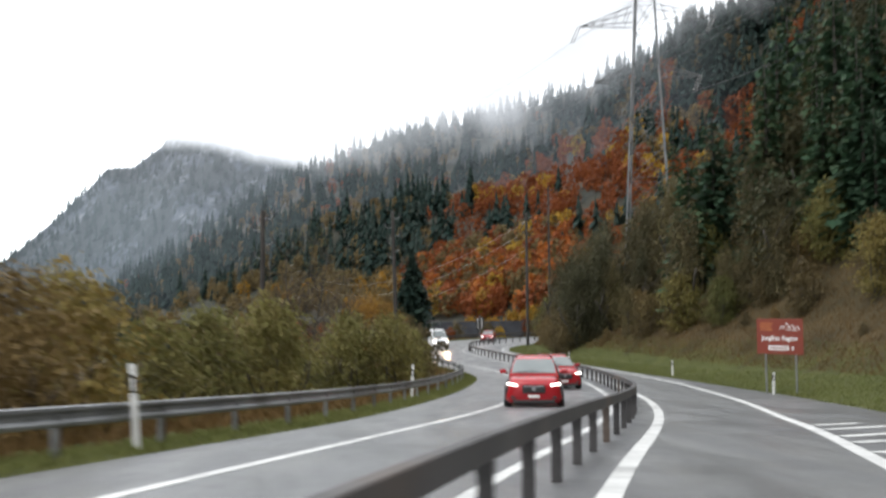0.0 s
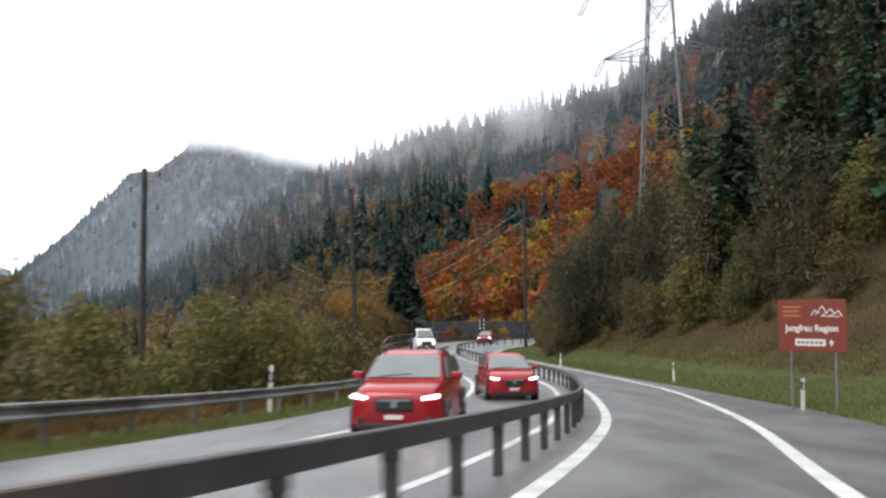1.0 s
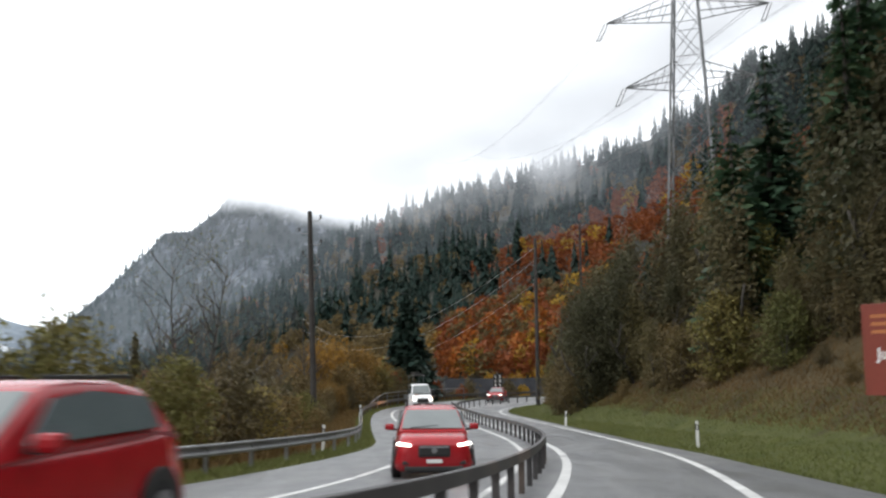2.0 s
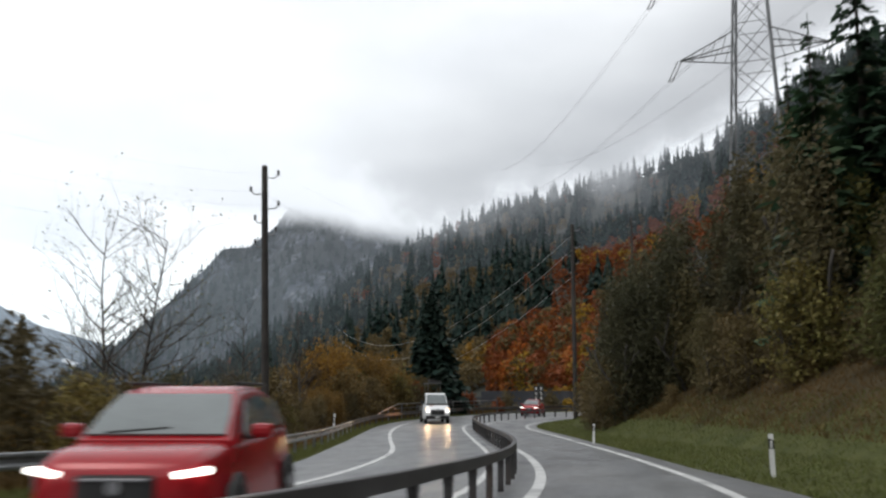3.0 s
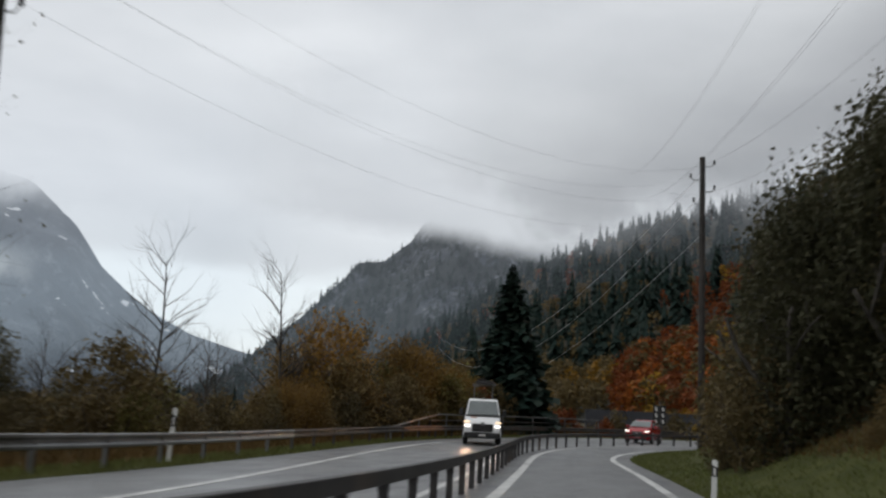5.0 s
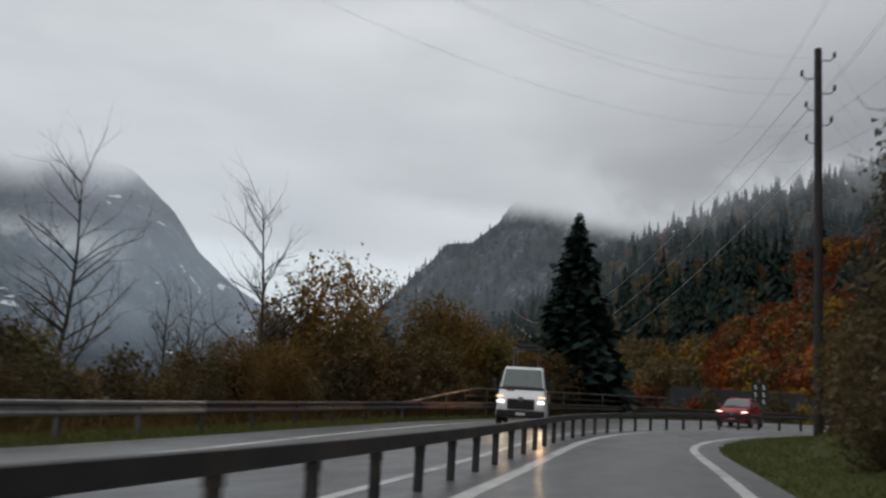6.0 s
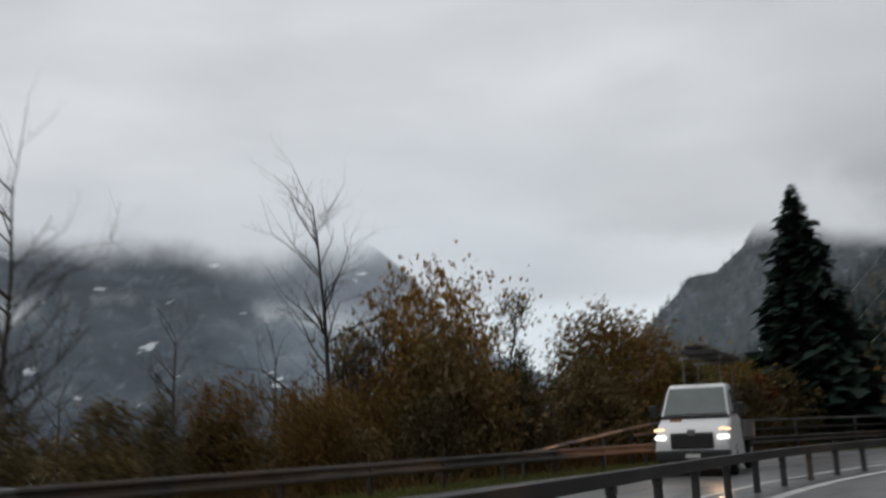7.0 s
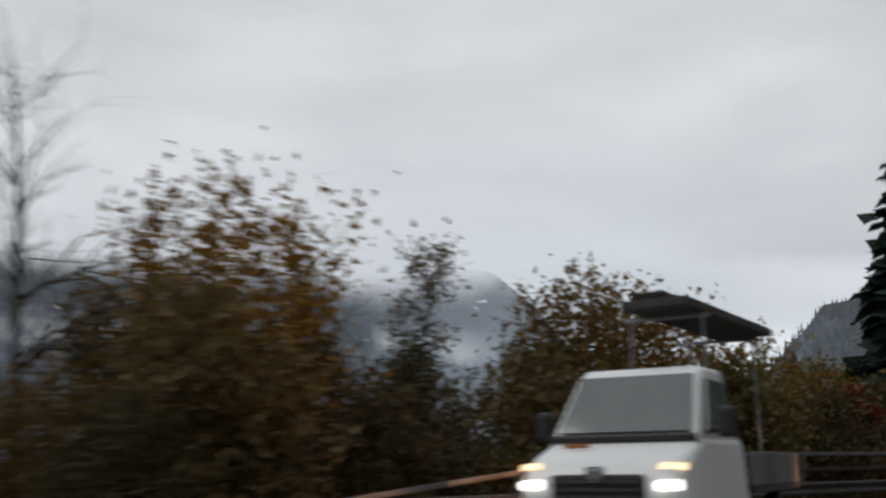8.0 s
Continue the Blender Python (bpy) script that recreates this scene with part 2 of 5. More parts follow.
def smooth_line(pts, step=1.0):
    """A Catmull-Rom line through the points, resampled at even steps."""
    p = np.array(pts, float)
    q = np.vstack([2 * p[0] - p[1], p, 2 * p[-1] - p[-2]])
    out = []
    for i in range(1, len(q) - 2):
        t = np.linspace(0, 1, 12, endpoint=False)[:, None]
        a, b, c, d = q[i - 1], q[i], q[i + 1], q[i + 2]
        out.append(0.5 * (2 * b + (c - a) * t + (2 * a - 5 * b + 4 * c - d) * t**2 + (3 * b - a - 3 * c + d) * t**3))
    out = np.vstack(out + [p[-1:]])
    out = np.column_stack([np.convolve(np.pad(out[:, k], 8, mode="reflect", reflect_type="odd"), np.ones(17) / 17, "valid") for k in (0, 1)])
    s = np.r_[0, np.cumsum(np.hypot(*np.diff(out, axis=0).T))]
    u = np.arange(0, s[-1], step)
    return np.column_stack([np.interp(u, s, out[:, 0]), np.interp(u, s, out[:, 1])])


def offset(line, d):
    """The line moved d metres to its left (d may vary along it)."""
    g = np.gradient(line, axis=0)
    g /= np.hypot(g[:, 0], g[:, 1])[:, None]
    return line + np.column_stack([-g[:, 1], g[:, 0]]) * np.reshape(d, (-1, 1))


# ---- plan of the road ----
GROUND_Y = np.array([-60, -20, 0, 10, 20, 30, 40, 50, 60, 80, 90, 106, 120, 140, 200, 400.0])
GROUND_Z = np.array([3.7, 1.5, 0.37, -0.30, -0.98, -1.62, -2.22, -2.60, -2.93, -3.37, -3.52, -3.58, -3.53, -3.46, -3.35, -3.35])
_gy = np.arange(-60, 400, 1.0)
_gz = np.convolve(np.pad(np.interp(_gy, GROUND_Y, GROUND_Z), 8, mode="edge"), np.ones(17) / 17, "valid")


def road_z(y):
    return np.interp(y, _gy, _gz)


LINE_OWN_LEFT = smooth_line([(-6.2, -30), (-4.6, -18), (-2.5, -7), (-0.6, 2), (1.4, 10), (2.6, 14.4), (4.7, 22), (6.6, 31), (7.9, 39), (9.0, 50), (9.4, 58), (9.15, 66.5), (8.3, 76), (7.0, 86), (5.4, 98), (4.3, 106), (3.8, 113), (4.3, 120), (6.1, 127.5), (9.6, 135), (15.4, 142.5), (22, 149.5), (31, 155.5), (43, 160)], 0.5)
LINE_OWN_RIGHT = smooth_line([(-2.6, -30), (-1.2, -18), (0.8, -7), (2.6, 2), (5.2, 12), (6.9, 18), (8.15, 24), (10.35, 33), (12.0, 43.5), (12.9, 53), (12.95, 60), (12.65, 66), (12.1, 74), (10.9, 86), (9.0, 99), (7.6, 106.5), (7.2, 112), (7.7, 118.5), (9.3, 125.3), (12.6, 132.3), (18.2, 139.2), (24.4, 145.8), (32.6, 151.6), (44, 156)], 0.5)
LINE_ONCOMING = smooth_line([(-10.5, -30), (-8.9, -18), (-6.7, -6), (-5.2, 3), (-3.4, 10.8), (-2.3, 15.5), (-0.8, 21.5), (0.7, 28), (2.2, 36), (3.5, 44), (4.1, 52), (4.35, 60), (4.0, 68), (3.2, 76), (1.7, 84), (-0.1, 93.5), (-1.5, 102), (-2.4, 110), (-2.7, 116), (-2.3, 123), (-0.5, 132), (3.3, 141.5), (8.8, 151), (17, 159), (28, 166), (41, 170)], 0.5)
EDGE_LEFT = smooth_line([(-13, -30), (-11.2, -18), (-8.9, -6), (-7.2, 4), (-5.0, 14.3), (-3.4, 20.5), (-2.0, 28.5), (-0.7, 38), (0.8, 48), (1.8, 58), (2.0, 65), (0.8, 73), (-0.5, 82), (-1.9, 92), (-3.2, 102), (-4.0, 110), (-4.2, 117), (-3.8, 124), (-2.1, 133.5), (1.3, 143.5), (7.2, 153.5), (16, 162), (27, 169), (41, 173.5)], 0.5)
RAIL_LEFT = smooth_line([(-14, -30), (-12.2, -18), (-9.9, -6), (-8.1, 4), (-5.9, 14.3), (-4.4, 20.5), (-3.0, 28.5), (-1.8, 38), (-0.2, 48), (0.9, 58), (1.1, 65), (0.1, 73), (-1.2, 82.5), (-2.7, 92.5), (-4.0, 102), (-4.7, 110), (-4.9, 117), (-4.6, 124), (-3.2, 134), (0.2, 144.4), (6.3, 154.8), (15.4, 163.5), (26.6, 170.5), (41, 175)], 0.5)
_w = np.interp(LINE_OWN_RIGHT[:, 1], [-30, 6, 20, 40, 52, 66, 160], [3.0, 3.2, 3.2, 2.6, 1.5, 0.8, 0.7])
EDGE_RIGHT = offset(LINE_OWN_RIGHT, -_w)
RAIL_MEDIAN = offset(LINE_OWN_LEFT, 0.65)
LINE_MEDIAN = offset(LINE_OWN_LEFT, 1.35)


def signed_distance(px, py, line):
    """Distance to the line, positive on its right."""
    px, py = np.ravel(px), np.ravel(py)
    out = np.empty(len(px))
    a, b = line[:-1:2], line[2::2]
    n = min(len(a), len(b))
    a, b = a[:n], b[:n]
    ab = b - a
    for i in range(0, len(px), 4000):
        p = np.column_stack([px[i : i + 4000], py[i : i + 4000]])
        ap = p[:, None] - a[None]
        t = np.clip((ap * ab).sum(-1) / (ab**2).sum(-1), 0, 1)
        off = ap - t[..., None] * ab
        d2 = (off**2).sum(-1)
        k = d2.argmin(1)
        r = np.arange(len(p))
        cross = ab[k, 0] * ap[r, k, 1] - ab[k, 1] * ap[r, k, 0]
        out[i : i + 4000] = np.sqrt(d2[r, k]) * np.where(cross > 0, -1, 1)
    return out


_h = np.random.RandomState(3)
_waves = [(_h.uniform(-1, 1, 2) * f, _h.uniform(0, 6.28), a) for f, a in ((0.05, 1.0), (0.09, 0.7), (0.17, 0.45), (0.31, 0.25), (0.55, 0.13)) for _ in range(4)]


def waves(x, y):
    return sum(a * np.sin(k[0] * x + k[1] * y + ph) for k, ph, a in _waves)


def terrain(x, y):
    """Height of the ground: the road bed, the hillside on its right, the valley on its left."""
    x, y = np.atleast_1d(np.asarray(x, float)), np.atleast_1d(np.asarray(y, float))
    base = road_z(y)
    dr, dl = signed_distance(x, y, EDGE_RIGHT), -signed_distance(x, y, RAIL_LEFT)
    steep = np.interp(y, [-30, 40, 90, 130], [0.75, 0.8, 1.0, 1.05])
    foot = np.interp(y, [-30, 30, 60, 90, 120], [7.0, 6.5, 4.0, 2.2, 2.6])
    up = np.clip(dr - foot, 0, None)
    hill = 0.09 * np.clip(dr, 0, foot) + np.minimum(up, 6) * 0.55 + np.clip(up - 6, 0, None) * steep
    hill = np.minimum(hill, 75 + 0.25 * hill)
    crest = np.interp(y, [96, 108, 125, 160], [120.0, 12.0, 6.0, 5.0])
    hill = np.where(hill > crest, crest + 0.12 * np.minimum(hill - crest, 40), hill)
    left = -np.minimum(np.clip(dl - 1.0, 0, None) * 0.32, 9.0) * np.clip((dl - 1.0) / 6, 0, 1)
    rough = waves(x, y) * np.clip((np.maximum(dr, dl) - 3.0) / 14, 0, 1) * 0.55
    z = np.where(dr > 0, base + hill, np.where(dl > 0, base + left, base - 0.06))
    edge = np.clip(np.maximum(dr, signed_distance(x, y, EDGE_LEFT) * -1) / 0.4, 0, 1)
    z = np.where((dr <= 0) & (dl <= 0), base - 0.06 + 0.05 * edge, z)
    return z + rough


def ground_at(x, y):
    return float(terrain(x, y)[0])


def build_ground():
    xs = np.unique(np.r_[np.linspace(-3500, -300, 14), np.linspace(-300, -60, 14), np.arange(-60, -14, 2.0), np.arange(-14, 34, 0.6), np.arange(34, 100, 2.5), np.linspace(100, 400, 14), np.linspace(400, 2500, 8)])
    ys = np.unique(np.r_[np.linspace(-900, -60, 10), np.arange(-60, 0, 3.0), np.arange(0, 160, 0.8), np.arange(160, 240, 2.5), np.linspace(240, 500, 14), np.linspace(500, 4300, 14)])
    X, Y = np.meshgrid(xs, ys)
    Z = terrain(X.ravel(), Y.ravel())
    nx, ny = len(xs), len(ys)
    i, j = np.meshgrid(np.arange(nx - 1), np.arange(ny - 1))
    a = (j * nx + i).ravel()
    faces = np.column_stack([a, a + 1, a + nx + 1, a + nx])
    ob = mesh_object("ground", np.column_stack([X.ravel(), Y.ravel(), Z]), faces, SOIL, smooth=True)
    dr, dl = signed_distance(X, Y, EDGE_RIGHT), -signed_distance(X, Y, EDGE_LEFT)
    reach = np.interp(Y.ravel(), [-30, 40, 60, 130], [8.5, 8.0, 6.5, 4.5])
    turf = np.where(dr > 0, np.clip(1.3 - dr / reach, 0, 1), np.clip(2.0 - dl / 1.7, 0, 1))
    ob.data.attributes.new("turf", "FLOAT", "POINT").data.foreach_set("value", turf)
    tagged(ob, "dark soil and leaf litter ground rising into a wooded hillside", "ground", kind="structure")


def strip(name, left, right, lift, mat, label, category, thick=0.05):
    """A ribbon between two lines, with closed sides."""
    n = 360
    u = np.linspace(0, 1, n)
    l = np.column_stack([np.interp(u, np.linspace(0, 1, len(left)), left[:, k]) for k in (0, 1)])
    r = np.column_stack([np.interp(u, np.linspace(0, 1, len(right)), right[:, k]) for k in (0, 1)])
    rows, cols = [], 5
    for w in np.linspace(0, 1, cols):
        p = l * (1 - w) + r * w
        rows.append(np.column_stack([p, road_z(p[:, 1]) + lift]))
    top = np.stack(rows, 1)
    low = top[:, [0, -1]].copy()
    low[..., 2] -= thick
    v = np.concatenate([np.concatenate([top, low], 1).reshape(-1, 3)])
    k = cols + 2
    f = []
    for i in range(n - 1):
        a, b = i * k, (i + 1) * k
        for c in range(cols - 1):
            f.append((a + c, a + c + 1, b + c + 1, b + c))
        f.append((a + cols, a, b, b + cols))
        f.append((a + cols - 1, a + cols + 1, b + cols + 1, b + cols - 1))
    ob = mesh_object(name, v, f, mat, smooth=False)
    return tagged(ob, label, category, kind="structure")


def painted(line, width, y0=-30.0, y1=175.0):
    keep = line[(line[:, 1] >= y0) & (line[:, 1] <= y1)]
    ob = strip("trim", offset(keep, width / 2), offset(keep, -width / 2), 0.008, PAINT, "worn white painted line on wet asphalt", "road marking", 0.006)
    return ob


build_ground()
strip("road", EDGE_LEFT, EDGE_RIGHT, 0.0, ASPHALT, "wet grey asphalt road curving between guard rails", "road", 0.12)
painted(LINE_OWN_LEFT, 0.25)
painted(LINE_OWN_RIGHT, 0.24)
painted(LINE_ONCOMING, 0.20)
painted(LINE_MEDIAN, 0.18)


def hatching():
    """Slanted bars of the painted island beside the lane."""
    for k in range(9):
        y = 6.0 + 1.7 * k
        i = int(np.abs(LINE_OWN_RIGHT[:, 1] - y).argmin())
        a = LINE_OWN_RIGHT[i]
        w = float(np.interp(y, [6, 16, 21], [2.4, 2.2, 0.9]))
        p = np.array([(a[0] + 0.2, a[1]), (a[0] + 0.2 + w, a[1] + w * 0.55)])
        line = np.column_stack([np.linspace(*p[:, k2], 8) for k2 in (0, 1)])
        v = []
        for q in (offset(line, 0.17), offset(line, -0.17)):
            v += [(x, yy, road_z(yy) + 0.008) for x, yy in q]
        tagged(mesh_object("trim", v, [(j, j + 1, j + 9, j + 8) for j in range(7)], PAINT), "slanted white painted bar on wet asphalt", "road marking", kind="structure")


hatching()


# ---- mountains, cloud and haze sheets ----
def polar_mountain(name, centre, table, mat, label, rows=60, cols=220, seed=1, rough=1.0):
    """A mountainside given by rows of (bearing to the left, foot distance, ridge distance, foot height, ridge height)."""
    tab = np.array(table, float)
    az = np.linspace(tab[0, 0], tab[-1, 0], cols)
    rf, rr, zf, zr = (np.interp(az, tab[:, 0], tab[:, k]) for k in (1, 2, 3, 4))
    v = []
    for u in np.linspace(0, 1, rows):
        r = rf + (rr - rf) * u
        x, y = centre[0] - np.sin(np.radians(az)) * r, centre[1] + np.cos(np.radians(az)) * r
        z = zf + (zr - zf) * u**1.1
        amp = (zr - zf) * 0.055 * rough * np.sin(np.pi * min(u * 1.0, 1)) + (zr - zf) * 0.012 * rough
        n = np.array([noise.fractal(Vector((a / 140, b / 140, seed * 7.3)), 1.0, 2.1, 6) for a, b in zip(x, y)])
        v.append(np.column_stack([x, y, z + amp * n * 1.6]))
    v = np.concatenate(v)
    i, j = np.meshgrid(np.arange(cols - 1), np.arange(rows - 1))
    a = (j * cols + i).ravel()
    ob = mesh_object(name, v, np.column_stack([a, a + cols, a + cols + 1, a + 1]), mat, smooth=True)
    return tagged(ob, label, "mountain", kind="structure")


def cliff_mat():
    """Limestone in upright ribs, with dark trees on its ledges."""
    m, nt, p = material("cliff_rock", 0.92)
    vec = position(nt)
    ribs = noise_tex(nt, stretch(nt, vec, 1.0, 1.0, 0.22), 0.045, 7.0, 0.65)
    rock = ramp(nt, ribs, [(0.36, (0.014, 0.019, 0.029)), (0.53, (0.050, 0.059, 0.075)), (0.70, (0.19, 0.20, 0.222))])
    green = noise_tex(nt, vec, 0.014, 6.0, 0.65)
    spots = noise_tex(nt, stretch(nt, vec, 1, 1, 0.5), 0.13, 3.0)
    wood = maprange(nt, mth(nt, "ADD", green, mth(nt, "MULTIPLY", mth(nt, "SUBTRACT", spots, 0.5), 0.5)), 0.44, 0.53)
    col = mixc(nt, wood, rock, (0.016, 0.021, 0.022))
    nt.links.new(col, p.inputs["Base Color"])
    bump(nt, p, ribs, 1.0, 14.0)
    return m


ROCK = cliff_mat()
def far_mat():
    """A wooded mountainside with pale pastures, gullies and snow patches, its distance haze painted in as blue-grey."""
    m, nt, p = material("far_wooded_slope", 0.95)
    vec = position(nt)
    patch = noise_tex(nt, stretch(nt, vec, 1, 1, 2.2), 0.006, 7.0, 0.62)
    gully = noise_tex(nt, stretch(nt, vec, 1.0, 1.0, 0.3), 0.022, 6.0, 0.7)
    # blue cast of distance haze is put into these slope colours
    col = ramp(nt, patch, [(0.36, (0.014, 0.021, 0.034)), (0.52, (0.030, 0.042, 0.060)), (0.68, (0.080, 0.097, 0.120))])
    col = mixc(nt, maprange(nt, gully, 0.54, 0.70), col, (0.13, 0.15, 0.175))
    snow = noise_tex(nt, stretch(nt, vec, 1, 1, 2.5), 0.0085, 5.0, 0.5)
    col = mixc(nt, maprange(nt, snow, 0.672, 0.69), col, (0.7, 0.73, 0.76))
    nt.links.new(col, p.inputs["Base Color"])
    bump(nt, p, gully, 1.0, 30.0)
    return m


FARSLOPE = far_mat()
WOODFLOOR = surface("wood_floor", (0.016, 0.020, 0.014), (0.04, 0.034, 0.020), 0.03, 0.95, fine=0.5, relief=0.6)
E0 = (8.0, 55.0)
T = math.tan


def tz(deg, r):
    return r * T(radians(deg)) - 1.0


# far cliff: bearings in degrees to the left of +y
CLIFF_OB = polar_mountain("mountain", E0, [(-10, 700, 1050, -5, tz(5, 1050)), (0, 800, 1150, -6, tz(9, 1150)), (5, 850, 1180, -6, tz(12.0, 1180)), (12, 920, 1270, -8, tz(12.2, 1270)), (16.5, 980, 1300, -10, tz(11.0, 1300)), (17.2, 1000, 1300, -10, tz(9.9, 1300)), (18.8, 1030, 1300, -10, tz(8.5, 1300)), (20.3, 1050, 1300, -12, tz(8.2, 1300)), (21.2, 1060, 1300, -12, tz(7.1, 1300)), (23.3, 1090, 1300, -12, tz(5.1, 1300)), (25.3, 1120, 1300, -12, tz(3.3, 1300)), (28, 1150, 1300, -12, tz(1.2, 1300)), (31, 1200, 1300, -14, tz(-0.6, 1300))], ROCK, "grey limestone cliff with dark trees vanishing into low cloud", seed=2, rough=1.5)
# wooded flank that runs from the hillside across the valley head
FLANK = [(-75, 70, 200, 10, 120), (-45, 85, 240, 10, 125), (-25, 130, 380, 0, tz(20.5, 380)), (-15.7, 160, 540, 0, tz(17.6, 540)), (-11.3, 180, 660, -2, tz(15.1, 660)), (-7.2, 200, 780, -3, tz(13.2, 780)), (-4.4, 215, 850, -3, tz(12.4, 850)), (0, 235, 930, -3.4, tz(11.5, 930)), (4.1, 260, 980, -3.5, tz(11.3, 980)), (7, 290, 1000, -4, tz(10.0, 1000)), (9.5, 320, 1000, -4, tz(8.7, 1000)), (13, 370, 1000, -5, tz(6.4, 1000)), (15, 410, 1000, -6, tz(5.0, 1000)), (17.8, 460, 1000, -6, tz(3.0, 1000)), (20, 520, 1000, -8, tz(1.4, 1000)), (24, 620, 1000, -9, tz(-0.4, 1000))]
FLANK_OB = polar_mountain("mountain", E0, FLANK, WOODFLOOR, "steep autumn-wooded mountain flank under low cloud", seed=5)
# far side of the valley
polar_mountain("mountain", E0, [(26, 2300, 3000, -30, tz(2.5, 3000)), (30, 2300, 3000, -30, tz(3.6, 3000)), (32.7, 2280, 3000, -30, tz(5.0, 3000)), (35.1, 2250, 3000, -30, tz(7.0, 3000)), (36.8, 2200, 3000, -30, tz(9.3, 3000)), (39.2, 2150, 3000, -30, tz(11.2, 3000)), (44, 2050, 3000, -30, tz(12.5, 3000)), (55, 1950, 2900, -30, tz(12.5, 2900)), (70, 1800, 2600, -30, tz(13, 2600)), (110, 1800, 2600, -30, tz(12, 2600))], FARSLOPE, "wooded mountain across the valley with haze painted in as blue-grey, and snow patches", seed=9)


def cloud_mat(name, dens, lo=0.05, hi=0.28, torn=0.34, col_gain=0.95, belly=0.46, tint=(1.0, 1.0, 1.01), thick=0.42):
    """Cloud or haze sheet: its density grows upwards and is torn by noise; it glows with the colour of the deck behind
    it, dimmed low down.
    """
    m = bpy.data.materials.new(name)
    m.use_nodes = True
    nt = m.node_tree
    nt.nodes.clear()
    pos = position(nt)
    sub = nd(nt, "ShaderNodeVectorMath", operation="SUBTRACT")
    nt.links.new(pos, sub.inputs[0])
    sub.inputs[1].default_value = (E0[0], E0[1], -1.0)
    nrm = nd(nt, "ShaderNodeVectorMath", operation="NORMALIZE")
    nt.links.new(sub.outputs[0], nrm.inputs[0])
    col = overcast(nt, nrm.outputs[0])
    em = nd(nt, "ShaderNodeEmission")
    em.inputs["Strength"].default_value = col_gain
    up = nd(nt, "ShaderNodeAttribute", attribute_name="rise").outputs["Fac"]
    nt.links.new(mixc(nt, maprange(nt, up, 0.05, thick), mixc(nt, 1.0, col, tuple(belly * q for q in tint), "MULTIPLY"), col), em.inputs["Color"])
    tr = nd(nt, "ShaderNodeBsdfTransparent")
    uv = nd(nt, "ShaderNodeAttribute", attribute_name="rise").outputs["Fac"]
    puff = noise_tex(nt, nrm.outputs[0], 9.0, 7.0, 0.6)
    rag = mth(nt, "ADD", uv, mth(nt, "MULTIPLY", mth(nt, "SUBTRACT", puff, 0.5), torn))
    a = mth(nt, "MULTIPLY", mth(nt, "MULTIPLY", maprange(nt, rag, lo, hi), mth(nt, "MULTIPLY", maprange(nt, uv, 1.0, 0.7), nd(nt, "ShaderNodeAttribute", attribute_name="side").outputs["Fac"])), dens)
    mx = nd(nt, "ShaderNodeMixShader")
    nt.links.new(a, mx.inputs[0])
    nt.links.new(tr.outputs[0], mx.inputs[1])
    nt.links.new(em.outputs[0], mx.inputs[2])
    nt.links.new(mx.outputs[0], nd(nt, "ShaderNodeOutputMaterial").inputs[0])
    return m


def cloud_bank(name, table, mat, label, cols=120, rows=16, fade=5.0):
    """A sheet of cloud or haze: rows of (bearing, distance, bottom elevation, top elevation)."""
    tab = np.array(table, float)
    az = np.linspace(tab[0, 0], tab[-1, 0], cols)
    r, e0, e1 = (np.interp(az, tab[:, 0], tab[:, k]) for k in (1, 2, 3))
    v, rise = [], []
    for u in np.linspace(0, 1, rows):
        e = np.radians(e0 + (e1 - e0) * u)
        rr = r * (1 + 0.02 * np.sin(az * 0.9 + 3 * u))
        v.append(np.column_stack([E0[0] - np.sin(np.radians(az)) * rr, E0[1] + np.cos(np.radians(az)) * rr, rr * np.tan(e) - 1.0]))
        rise.append(np.full(cols, u))
    i, j = np.meshgrid(np.arange(cols - 1), np.arange(rows - 1))
    a = (j * cols + i).ravel()
    ob = mesh_object(name, np.concatenate(v), np.column_stack([a, a + cols, a + cols + 1, a + 1]), mat, smooth=True)
    at = ob.data.attributes.new("rise", "FLOAT", "POINT")
    at.data.foreach_set("value", np.concatenate(rise))
    side = np.clip(np.minimum(az - az[0], az[-1] - az) / fade, 0, 1)
    ob.data.attributes.new("side", "FLOAT", "POINT").data.foreach_set("value", np.tile(side * side * (3 - 2 * side), rows))
    ob.visible_shadow = False
    return tagged(ob, label, "cloud", kind="structure")


RIM = cloud_mat("cliff_cloud", 1.0, 0.0, 0.11, 0.12, 0.95, 0.80, thick=0.6)
VALLEY = cloud_mat("valley_cloud", 1.0, 0.0, 0.17, 0.22, 0.95, 0.92, thick=0.9)
# distance haze over the valley, painted as a pale glowing sheet
VEIL = cloud_mat("valley_haze", 0.22, 0.0, 0.3, 0.3, 0.95, 0.72, (0.84, 0.98, 1.16), 0.95)
PUFF = cloud_mat("cloud_puff", 0.45, 0.78, 1.05, 2.2, 0.95, 0.95)
# thin emissive sheets, blue-tinted, that imitate distance haze
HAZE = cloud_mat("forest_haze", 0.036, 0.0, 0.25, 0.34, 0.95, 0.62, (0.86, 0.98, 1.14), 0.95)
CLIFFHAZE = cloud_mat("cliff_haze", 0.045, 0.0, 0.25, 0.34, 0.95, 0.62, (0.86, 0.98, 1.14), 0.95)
HAZEGLOW = cloud_mat("thin_mist", 0.09, 0.0, 0.25, 0.34, 0.95, 0.62, (0.86, 0.98, 1.14), 0.95)
RAGS = [cloud_mat("ridge_cloud", d, 0.02, 0.20 - 0.05 * d, 0.34 - 0.10 * d, belly=0.48, thick=0.62) for d in (0.36, 0.58, 1.0)]
